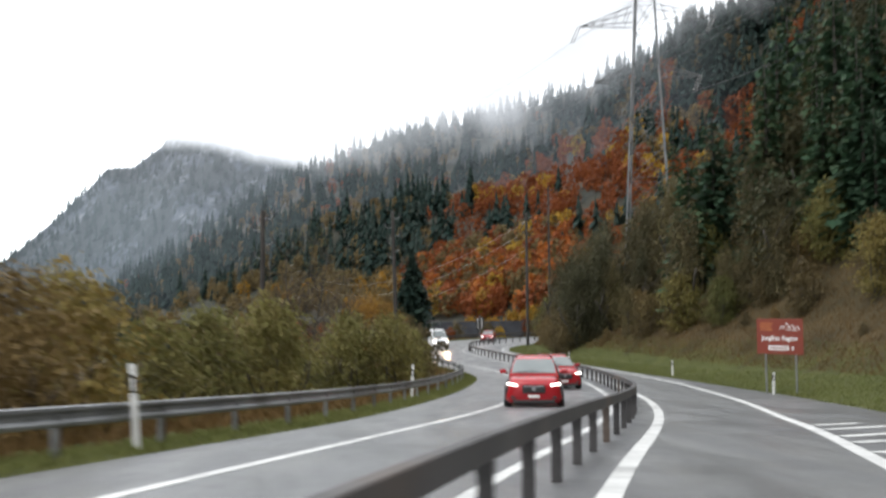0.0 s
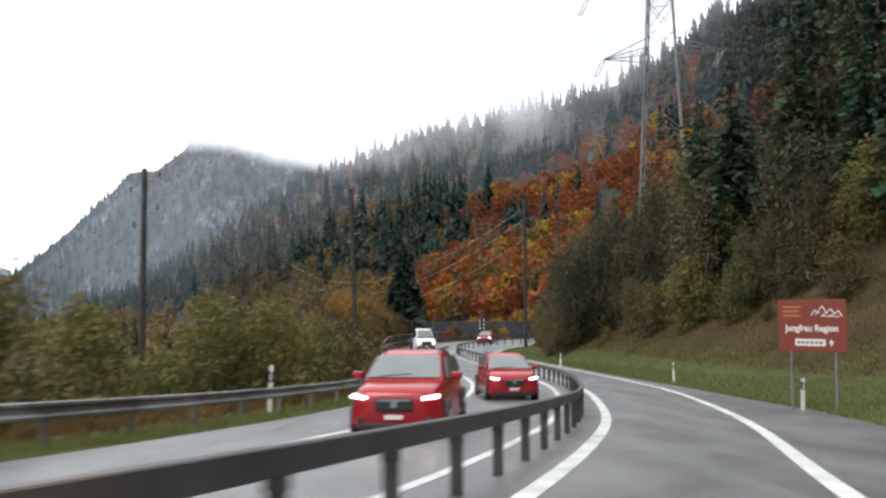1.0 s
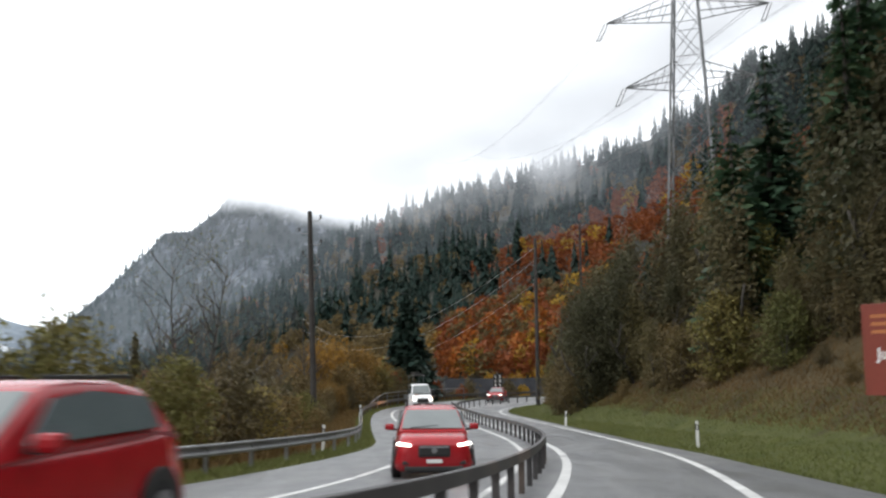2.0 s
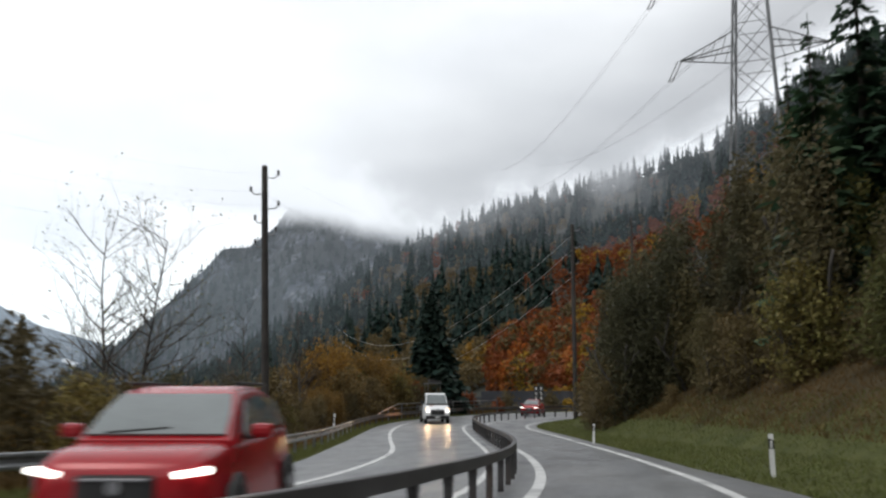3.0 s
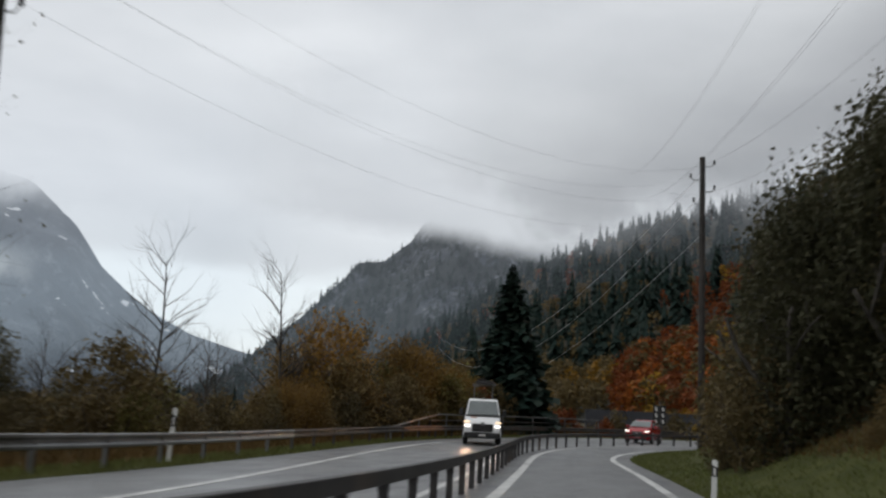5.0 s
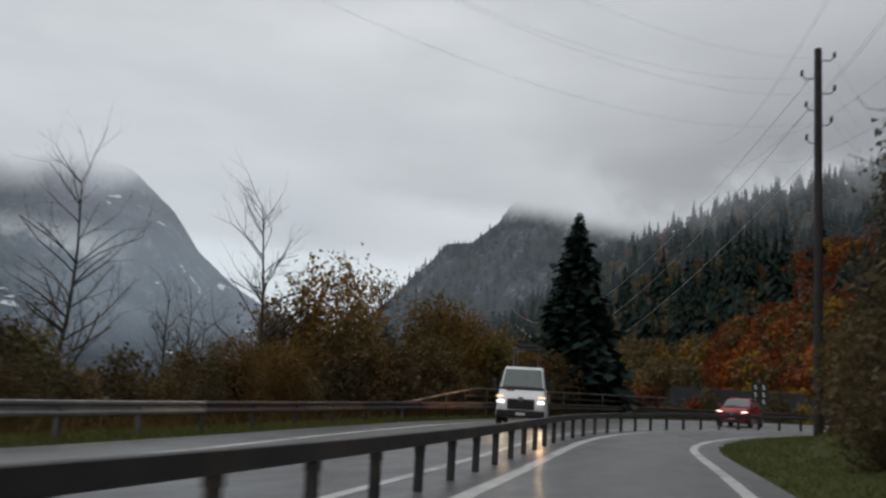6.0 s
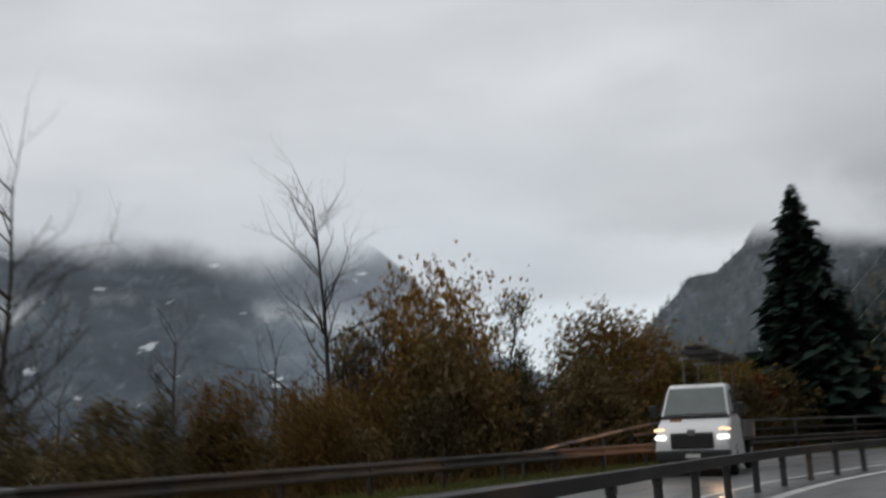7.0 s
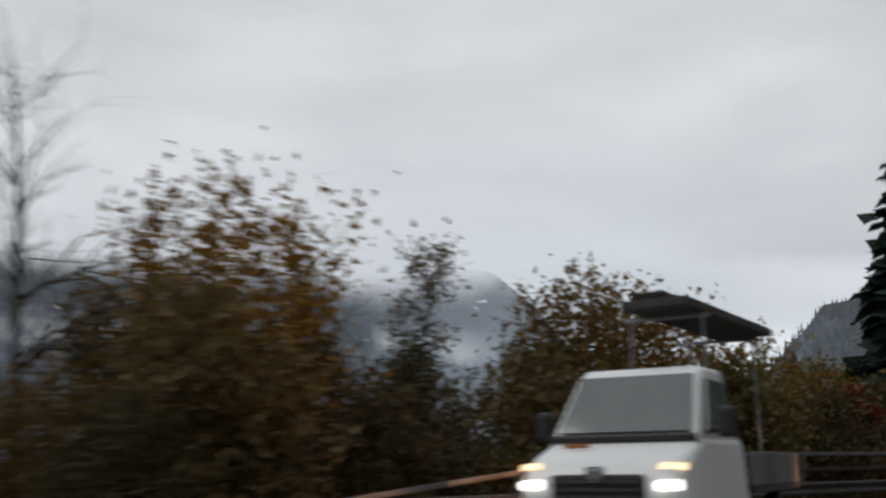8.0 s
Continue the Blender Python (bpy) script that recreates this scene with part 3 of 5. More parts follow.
HANG = [(-75, 150, 24, 75), (-45, 180, 27, 70), (-25, 280, 21.0, 56), (-15.7, 430, 16.4, 48), (-8, 620, 11.6, 42), (0, 760, 9.3, 38), (4, 830, 8.8, 36), (9, 860, 8.2, 34), (13, 880, 9.8, 33), (19, 900, 11.2, 32)]
for near, drop, rag in zip((0.64, 0.82, 1.0), (0.2, 0.8, 1.5), RAGS):
    cloud_bank("backdrop_1", [(a, r * near, e0 + drop, e1) for a, r, e0, e1 in HANG], rag, "ragged grey cloud hanging on the wooded mountain", fade=17.0)
cloud_bank("backdrop_2", [(-6, 900, 8.0, 24), (4, 920, 8.4, 24), (12, 950, 9.0, 24), (16.5, 950, 9.6, 24), (20, 950, 10.0, 24), (30, 950, 10.8, 24)], RIM, "ragged grey cloud cutting off the cliff top", fade=9.0)
cloud_bank("backdrop_3", [(27, 1900, 9.3, 24), (37, 1900, 9.3, 24), (42, 1850, 9.1, 24), (47, 1800, 8.8, 24), (52, 1780, 9.4, 24), (58, 1750, 10.2, 24), (70, 1600, 10.5, 24), (110, 1500, 10, 24)], VALLEY, "low cloud over the far side of the valley", fade=9.0)
# glowing haze sheets set before the far mountain, the flank and the cliff
cloud_bank("backdrop_4", [(24, 1500, -2, 26), (40, 1500, -2, 26), (60, 1500, -3, 22), (110, 1500, -3, 22)], HAZEGLOW, "faint glowing sheet painted as haze over the valley")
cloud_bank("backdrop_6", [(20, 1700, -2, 24), (36, 1700, -2, 24), (50, 1700, -2, 22)], VEIL, "pale glowing sheet painted as haze over the valley", fade=11.0)
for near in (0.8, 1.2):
    cloud_bank("backdrop_8", [(a, r * near, e0, e1) for a, r, e0, e1 in ((-22, 300, -2, 40), (-12, 460, -2, 34), (0, 560, -2, 30), (12, 640, -2, 26), (30, 700, -3, 22))], HAZE, "faint blue glowing sheet painted as haze along the forested flank", fade=9.0)
cloud_bank("backdrop_5", [(6, 1010, -3, 24), (15, 1010, -3, 22), (34, 1010, -3, 20)], CLIFFHAZE, "faint glowing sheet painted as haze before the cliff")
cloud_bank("backdrop_7", [(37, 1650, 2.0, 8.0), (48, 1650, 1.5, 9.0), (64, 1600, 1.5, 9.0), (80, 1600, 1.5, 8.0)], PUFF, "small white cloud puffs drifting before the far mountain", fade=6.0)


# ---- trees ----
def tube_path(pts, radii, seg=6):
    """Vertices and faces of a tapered tube along points."""
    pts = np.asarray(pts, float)
    v, f = [], []
    n = len(pts)
    d = np.gradient(pts, axis=0)
    for k in range(n):
        t = d[k] / (np.linalg.norm(d[k]) + 1e-9)
        ref = np.array([1.0, 0, 0]) if abs(t[0]) < 0.8 else np.array([0, 1.0, 0])
        a = np.cross(t, ref)
        a /= np.linalg.norm(a)
        b = np.cross(t, a)
        for s in range(seg):
            w = 2 * math.pi * s / seg
            v.append(pts[k] + radii[k] * (math.cos(w) * a + math.sin(w) * b))
    for k in range(n - 1):
        for s in range(seg):
            f.append((k * seg + s, k * seg + (s + 1) % seg, (k + 1) * seg + (s + 1) % seg, (k + 1) * seg + s))
    f.append(tuple(range((n - 1) * seg, n * seg)))
    return v, f


class Soup:
    """Gathers vertices and faces for one mesh."""

    def __init__(self):
        self.v, self.f, self.n = [], [], 0

    def add(self, v, f):
        self.v.append(np.asarray(v, float))
        self.f += [tuple(i + self.n for i in q) for q in f]
        self.n += len(v)

    def quads(self, centres, u, w):
        """Leaf blades: one quad at each centre, spanned by u and w."""
        k = len(centres)
        v = np.stack([centres - u - w * 0.5, centres + u - w, centres + u * 0.7 + w, centres - u + w * 0.6], 1).reshape(-1, 3)
        self.v.append(v)
        self.f += [(self.n + 4 * i, self.n + 4 * i + 1, self.n + 4 * i + 2, self.n + 4 * i + 3) for i in range(k)]
        self.n += 4 * k

    def blades(self, centres, u, w):
        """Small leaves: one triangle each."""
        k = len(centres)
        self.v.append(np.stack([centres - u - w, centres - u + w, centres + u * 1.4], 1).reshape(-1, 3))
        self.f += [(self.n + 3 * i, self.n + 3 * i + 1, self.n + 3 * i + 2) for i in range(k)]
        self.n += 3 * k

    def make(self, name, mat, parent=None, label="", smooth=False):
        return mesh_object(name, np.concatenate(self.v), self.f, mat, parent, label, smooth)


def scatter_leaves(soup, rs, centres, spread, per, size):
    c = np.repeat(np.asarray(centres, float), per, 0)
    c = c + rs.normal(0, 1, c.shape) * np.asarray(spread)
    u = rs.normal(0, 1, c.shape)
    u /= np.linalg.norm(u, axis=1)[:, None]
    w = np.cross(u, rs.normal(0, 1, c.shape))
    w /= np.linalg.norm(w, axis=1)[:, None] + 1e-9
    s = size * rs.uniform(0.5, 1.3, (len(c), 1))
    soup.blades(c, u * s, w * s * 0.8)


def grow(soup, rs, start, way, length, radius, depth, tips, spread=0.55, upward=0.25, kids=(2, 4), seg=5, wig=0.10):
    """A limb that bends, tapers and forks; the ends of the twigs are gathered in tips."""
    n = max(3, int(length / 0.5) if depth > 1 else 4)
    n = min(n, 9)
    pts, p, d = [np.array(start)], np.array(start, float), np.array(way, float)
    for _ in range(n):
        d = d + rs.normal(0, wig, 3) + np.array([0, 0, upward * 0.12])
        d /= np.linalg.norm(d)
        p = p + d * length / n
        pts.append(p.copy())
    rad = np.linspace(radius, radius * (0.45 if depth > 0 else 0.25), len(pts))
    soup.add(*tube_path(pts, rad, seg if depth > 1 else (4 if depth == 1 else 3)))
    if depth == 0:
        tips.extend(pts[1:])
        return
    for k in range(rs.randint(kids[0], kids[1] + 1)):
        i = rs.randint(max(1, len(pts) // 3), len(pts))
        side = rs.normal(0, 1, 3)
        side -= side.dot(d) * d
        side /= np.linalg.norm(side) + 1e-9
        nd_ = d * (1 - spread) + side * spread + np.array([0, 0, upward * 0.5])
        grow(soup, rs, pts[i], nd_ / np.linalg.norm(nd_), length * rs.uniform(0.45, 0.72), rad[i] * 0.62, depth - 1, tips, spread, upward, kids, seg, wig)
    tips.append(pts[-1])


def bare_tree(name, seed, height, label, trunks=1, depth=4, leaf=None, per=0, spread=0.5, lean=0.0, kids=(4, 7), reach=1.0):
    rs = np.random.RandomState(seed)
    e = empty(name)
    tips, trunk, twigs = [], Soup(), Soup()
    for _ in range(trunks):
        top = np.array([rs.normal(0, 0.06 + 0.09 * (trunks > 1)) + lean, rs.normal(0, 0.06 + 0.09 * (trunks > 1)), 1.0])
        n = 10
        pts = [np.array([0, 0, -0.5])]
        d = top / np.linalg.norm(top)
        for _ in range(n):
            d = d + rs.normal(0, 0.05, 3)
            d[2] = abs(d[2]) + 0.1
            d /= np.linalg.norm(d)
            pts.append(pts[-1] + d * (height + 0.5) / n)
        r = np.linspace(height * 0.012 / trunks**0.4, height * 0.002, n + 1)
        trunk.add(*tube_path(pts, r, 7))
        for i in range(3, n + 1):
            for _ in range(rs.randint(*kids)):
                a = rs.uniform(0, 6.28)
                up = (0.45 + 0.6 * i / n) / reach
                w = np.array([math.cos(a), math.sin(a), up])
                q = pts[i - 1] + (pts[i] - pts[i - 1]) * rs.uniform()
                grow(twigs, rs, q, w / np.linalg.norm(w), reach * height * rs.uniform(0.16, 0.30) * (1.15 - 0.55 * i / n), r[i] * 0.55 + 0.006, depth - 2, tips, spread, 0.3)
    trunk.make("trunk", BARK, e, smooth=True)
    twigs.make("twig_work", TWIG, e)
    if leaf:
        lv = Soup()
        scatter_leaves(lv, rs, tips[::3], 0.14, per, 0.06)
        lv.make("foliage", leaf, e)
    return tagged(e, label, "tree")


def leafy_tree(name, seed, height, width, mat, label, clumps=70, per=26, leaf=0.16, base=0.12, category="tree", trunk_mat=None, gaps=0.5, shoots=0, flat=0.86, streak=0.04):
    """A crown of many small leaves in clumps round real limbs, with an uneven outline."""
    rs = np.random.RandomState(seed)
    e = empty(name)
    trunk, crown, tips = Soup(), Soup(), []
    stems = rs.randint(1, 3) if category == "tree" else rs.randint(4, 7)
    for s in range(stems):
        a = rs.uniform(0, 6.28)
        w = np.array([math.cos(a) * 0.25, math.sin(a) * 0.25, 1.0])
        grow(trunk, rs, (0.15 * math.cos(a) * s, 0.15 * math.sin(a) * s, -0.4), w / np.linalg.norm(w), height * 0.62, height * 0.02 / stems**0.4 + 0.01, 1 if leaf > 0.12 or category == "bush" else 2, tips, 0.6, 0.3, (2, 3), 4)
    c = []
    while len(c) < clumps:
        z = rs.uniform(base, 1.0)
        prof = math.sin(math.pi * min(1, (z - base) / (1 - base) * flat + 0.12)) ** 0.6
        a, r = rs.uniform(0, 6.28), math.sqrt(rs.uniform(0.12, 1)) * prof
        lump = 0.72 + 0.28 * math.sin(3 * a + seed) * math.cos(5 * z * 3 + seed)
        c.append((math.cos(a) * r * lump * width / 2, math.sin(a) * r * lump * width / 2, z * height))
    c = np.array(c)
    scatter_leaves(crown, rs, c, np.array([width * 0.055, width * 0.055, height * streak]) * (1 + gaps * 0.2), per, leaf)
    inner = c * np.array([0.6, 0.6, 0.9])
    scatter_leaves(crown, rs, inner, width * 0.08, max(4, per // 4), leaf * 1.3)
    if shoots:
        for q in c[c[:, 2] > height * 0.6][: shoots]:
            w = np.array([q[0] * 0.12, q[1] * 0.12, 1.0]) + rs.normal(0, 0.12, 3)
            ends = []
            grow(trunk, rs, q * np.array([0.85, 0.85, 0.92]), w / np.linalg.norm(w), height * 0.17, 0.02, 1, ends, 0.5, 0.3, (3, 4), 4)
            scatter_leaves(crown, rs, ends, 0.05, 4, leaf * 0.75)
    trunk.make("trunk", trunk_mat or BARK, e, smooth=True)
    crown.make("crown", mat, e)
    return tagged(e, label, category)


def conifer(name, seed, height, width, label, mat=FIR, tiers=26, dens=9, needles=5):
    """A fir: whorls of drooping boughs, each a fan of needle sprays."""
    rs = np.random.RandomState(seed)
    e = empty(name)
    trunk, crown = Soup(), Soup()
    trunk.add(*tube_path([(0, 0, -0.5), (0, 0, height * 0.5), (0, 0, height * 0.985)], [height * 0.017, height * 0.01, 0.012], 7))
    C, U, W = [], [], []
    for k in range(tiers):
        u = (k + rs.uniform(-0.3, 0.3)) / tiers
        z = height * (0.06 + 0.94 * u)
        reach = width / 2 * (1 - u) ** 0.8 * rs.uniform(0.8, 1.12) + 0.08
        for b in range(max(5, int(dens * (1 - 0.45 * u)))):
            a = rs.uniform(0, 6.283)
            d = np.array([math.cos(a), math.sin(a), 0])
            L = reach * rs.uniform(0.62, 1.12)
            s = np.array([-d[1], d[0], 0])
            droop = 0.35 + 0.25 * rs.uniform()
            for q in range(needles):
                f = (q + 0.6) / needles
                p = d * L * f + np.array([0, 0, z - droop * L * f * f + 0.14 * L * f])
                half = L * 0.16 * (1.15 - 0.6 * f) + 0.05
                tilt = rs.normal(0, 0.5)
                C.append(p + rs.normal(0, 0.04 * L + 0.01, 3))
                U.append(d * L * 0.16 + np.array([0, 0, -droop * L * 0.12]))
                W.append((s + np.array([0, 0, tilt])) * half)
    crown.quads(np.array(C), np.array(U), np.array(W))
    crown.add(*tube_path([(0, 0, height * 0.93), (0, 0, height)], [0.05, 0.006], 4))
    trunk.make("trunk", BARK, e, smooth=True)
    crown.make("crown", mat, e)
    return tagged(e, label, "tree")


def place(ob, x, y, rz=0.0, scale=1.0, sink=0.1, group=""):
    ob.matrix_basis = pose(x, y, ground_at(x, y) - sink, 0, 0, rz) @ Matrix.Scale(scale, 4)
    return ob


def copy_at(ob, x, y, z, rz, s):
    c = copy_thing(ob, pose(x, y, z, 0, 0, rz))
    c.scale = (s, s, s)
    return c


PROTO = {}
PROTO["fir"] = [conifer("fir_tree", 11 + k, 15, w, "dark green fir tree on the wooded slope", dens=9 + k) for k, w in enumerate((5.6, 4.6, 6.4))]
PROTO["rust"] = [leafy_tree("beech_tree", 21 + k, 11, 7.5, RUST, "rust-orange autumn beech tree on the slope", 110, 18, 0.28) for k in range(3)]
PROTO["gold"] = [leafy_tree("birch_tree", 31 + k, 9, 6.5, GOLD, "golden-yellow autumn tree on the slope", 100, 18, 0.25) for k in range(2)]
PROTO["olive"] = [leafy_tree("willow_bush", 41 + k, 5.2, 5.4, OLIVE, "olive-green and yellow leafy roadside bush", 160, 22, 0.09, 0.02, "bush") for k in range(3)]
PROTO["brown"] = [leafy_tree("thicket_bush", 51 + k, 4.2, 4.8, BROWN, "brown half-bare thicket bush", 115, 20, 0.085, 0.0, "bush", TWIG) for k in range(3)]
PROTO["ivy"] = [leafy_tree("ivy_tree", 61 + k, 9.5, 5.0, IVY, "tree overgrown with dull green ivy", 130, 30, 0.105, 0.03, streak=0.085) for k in range(3)]
PROTO["ivyfar"] = [leafy_tree("ivy_tree", 161 + k, 9.5, 5.2, IVY, "tree overgrown with dull green ivy", 100, 16, 0.17, 0.03, streak=0.085) for k in range(3)]
PROTO["brownfar"] = [leafy_tree("thicket_bush", 171 + k, 5.2, 5.0, BROWN, "brown half-bare thicket bush", 85, 15, 0.13, 0.0, "bush", TWIG, streak=0.08) for k in range(3)]
PROTO["bare"] = [bare_tree("bare_tree", 71 + k, 9.0, "leafless grey tree with fine twigs", 1 + k % 2, 4) for k in range(2)]
PROTO["russet"] = [leafy_tree("russet_bush", 81 + k, 4.6, 5.0, AMBER, "russet autumn bush by the guard rail", 130, 22, 0.08, 0.02, "bush", TWIG) for k in range(2)]
PROTO["tall"] = [leafy_tree("thicket_tree", 101 + k, 7.9, 7.0, (AMBER, BROWN, AMBER)[k], "tall brown-amber autumn thicket tree by the road", 250, 24, 0.09, 0.03, "tree", TWIG, 0.9, 26, 0.66, 0.06) for k in range(3)]
_used = set()


def plant(kind, x, y, s=1.0, group="", rs=random, z=None):
    proto = PROTO[kind][rs.randrange(len(PROTO[kind]))]
    z = ground_at(x, y) - 0.15 if z is None else z
    rz = rs.uniform(0, 360)
    if proto.name not in _used:
        _used.add(proto.name)
        proto.matrix_basis = pose(x, y, z, 0, 0, rz) @ Matrix.Scale(s, 4)
        ob = proto
    else:
        ob = copy_at(proto, x, y, z, rz, s)
    if group:
        tagged(ob, group=group)
    return ob


# ---- woods ----
rng = random.Random(7)


def edge_x(line, y):
    return float(np.interp(y, line[:, 1], line[:, 0]))


# hillside on the right of the road
for _ in range(200):
    y = rng.uniform(24, 140)
    first = float(np.interp(y, [24, 60, 85, 110, 140], [11.5, 10.0, 6.5, 4.6, 4.0]))
    d = first + abs(rng.gauss(0, 1)) * 11
    x = edge_x(EDGE_RIGHT, y) + d
    if y > 103 and d > 8:
        continue
    if d < first + 4:
        kind = rng.choice(["brown", "brown", "ivy", "olive"])
        s = rng.uniform(0.55, 0.95) * (0.75 if kind == "ivy" else 1)
    elif d > 14 and y < 78:
        kind = rng.choice(["fir", "fir", "ivyfar", "brownfar", "fir"])
        s = rng.uniform(0.6, 1.0)
    elif y < 95:
        kind = rng.choice(["ivy", "ivy", "brown", "olive"]) if d < 17 else rng.choice(["ivyfar", "ivyfar", "brownfar"])
        s = rng.uniform(0.75, 1.2)
    else:
        kind = rng.choice(["ivy", "ivy", "brown", "olive"]) if d < 12 else rng.choice(["ivyfar", "ivyfar", "brownfar"])
        s = rng.uniform(0.8, 1.2)
    plant(kind, x, y, s, "hillside wood", rng)

for _ in range(34):
    y = rng.uniform(26, 125)
    x = edge_x(EDGE_RIGHT, y) + float(np.interp(y, [26, 60, 90, 125], [9.5, 7.5, 4.8, 3.6])) + rng.uniform(-0.6, 3.0)
    plant("brown", x, y, rng.uniform(0.16, 0.36), "scrub on the bank", rng)
for _ in range(55):
    y = rng.uniform(50, 145)
    x = edge_x(EDGE_RIGHT, y) + rng.uniform(14, 48)
    kind = rng.choice(["ivyfar", "brownfar", "ivyfar"])
    if y > 103:
        continue
    plant("fir" if kind == "ivyfar" and y < 95 else kind, x, y, rng.uniform(0.8, 1.2), "hillside wood", rng)
for _ in range(42):
    y = rng.uniform(54, 92)
    x = edge_x(RAIL_LEFT, y) - rng.uniform(6, 24)
    plant(rng.choice(["olive", "brown", "brownfar"]), x, y, rng.uniform(0.55, 0.8), "roadside thicket", rng)

for _ in range(46):
    y = rng.uniform(62, 102)
    x = edge_x(EDGE_RIGHT, y) + rng.uniform(14, 46)
    plant(rng.choice(["fir", "fir", "ivyfar", "brownfar"]), x, y, rng.uniform(0.75, 1.15), "hillside wood", rng)
for x, y, kind, s in [(20.5, 80.0, "ivy", 1.0), (26.5, 76.0, "fir", 1.2), (29.0, 80.0, "fir", 1.3), (31.5, 74.0, "fir", 1.25), (24.5, 69.0, "ivyfar", 0.95), (33.0, 88.0, "fir", 1.3), (14.6, 123.4, "ivy", 0.55), (15.2, 119.2, "ivy", 0.62), (16.2, 114.4, "ivy", 0.7), (17.6, 107.0, "ivy", 0.95), (14.4, 127.5, "brown", 0.9), (17.4, 124.0, "ivy", 0.6), (18.2, 103.5, "ivy", 1.05), (14.6, 115.6, "brown", 0.9), (16.5, 131.0, "brown", 1.0), (14.0, 97.0, "ivy", 0.85), (15.0, 101.0, "ivy", 0.85), (13.6, 110.0, "brown", 0.9), (13.4, 119.0, "brown", 0.8), (13.0, 97.5, "brown", 0.8), (13.0, 102.0, "brown", 1.0), (13.3, 106.0, "ivy", 0.58), (13.4, 113.5, "brown", 1.05), (12.1, 99.8, "brown", 0.5), (12.2, 104.2, "brown", 0.6), (12.3, 108.4, "brown", 0.7), (12.6, 111.6, "brown", 0.7), (14.2, 104.4, "ivy", 0.68)]:
    plant(kind, x, y, s, "hillside wood", rng)
for x, y, k in [(16.4, 96.5, 0.95), (17.2, 100.5, 1.0), (16.0, 104.0, 0.95), (15.6, 108.5, 0.95), (13.7, 103.5, 0.74), (14.4, 106.8, 0.9), (14.0, 111.0, 0.88)]:
    plant("ivy", x, y, k, "roadside thicket", rng)
for x, y, k in [(21.6, 82.0, 1.05), (24.6, 84.5, 1.15)]:
    plant("fir", x, y, k, "hillside wood", rng)
for x, y, s in [(-10.2, 87.0, 1.0), (-11.8, 90.5, 1.1), (-14.0, 94.5, 1.2), (-16.5, 98.0, 1.25), (-13.0, 84.0, 1.1), (-19.0, 92.0, 1.3)]:
    plant("brown", x, y, s, "roadside thicket", rng)

for x, y, s in [(-18.0, 118.0, 1.15), (-21.0, 124.0, 1.3), (-16.0, 129.0, 1.0), (-25.0, 113.0, 1.3), (-22.0, 104.0, 1.1), (-14.6, 98.6, 0.85), (-12.2, 108.6, 0.8), (-16.2, 105.0, 0.95), (-10.0, 119.6, 0.8)]:
    plant("bare", x, y, s, "roadside thicket", rng)

# thicket on the left, beyond the guard rail
for _ in range(190):
    y = rng.uniform(10, 150)
    d = 2.4 + rng.random() ** 1.5 * 16
    x = edge_x(RAIL_LEFT, y) - d
    if y < 46:
        kind = rng.choice(["olive", "olive", "brown", "brown"])
        s = rng.uniform(0.6, 0.92)
    elif y < 60:
        kind = rng.choice(["olive", "brown", "brown"])
        s = rng.uniform(0.6, 0.85)
    elif y < 100:
        kind = rng.choice(["brown", "brown", "olive", "brown", "russet"])
        s = rng.uniform(0.5, 0.85)
        if d < 5:
            s *= 0.7
    else:
        kind = rng.choice(["brown", "olive", "brown", "brown"])
        s = rng.uniform(0.38, 0.62) if y < 115 else rng.uniform(0.7, 1.1)
    plant(kind, x, y, s, "roadside thicket", rng)
for x, y, kind, s in [(-9.6, 117.4, "tall", 0.94), (-11.4, 116.6, "tall", 0.86), (-13.0, 119.8, "tall", 0.8), (-8.9, 121.6, "ivy", 0.50), (-10.2, 122.2, "ivy", 0.45), (-8.6, 127.6, "tall", 0.84), (-12.8, 126.6, "tall", 0.8), (-8.2, 130.8, "tall", 0.80), (-11.4, 133.5, "tall", 0.85), (-7.6, 134.2, "tall", 0.72), (-9.0, 138.5, "tall", 0.75), (-5.4, 137.6, "rust", 0.36), (-6.8, 141.2, "rust", 0.42), (-6.6, 137.4, "tall", 0.62), (-7.6, 106.3, "tall", 0.38), (-7.0, 108.6, "tall", 0.34), (-8.8, 110.4, "tall", 0.42), (-9.2, 112.8, "tall", 0.46), (-6.9, 104.0, "ivy", 0.26), (-15.5, 125.0, "tall", 0.8), (-7.0, 113.6, "brown", 0.62), (-7.2, 116.2, "brown", 0.7), (-7.0, 119.0, "brown", 0.66), (-7.3, 124.6, "brown", 0.8), (-7.0, 129.4, "brown", 0.7), (-10.8, 125.0, "brown", 0.95)]:
    plant(kind, x, y, s, "roadside thicket", rng)
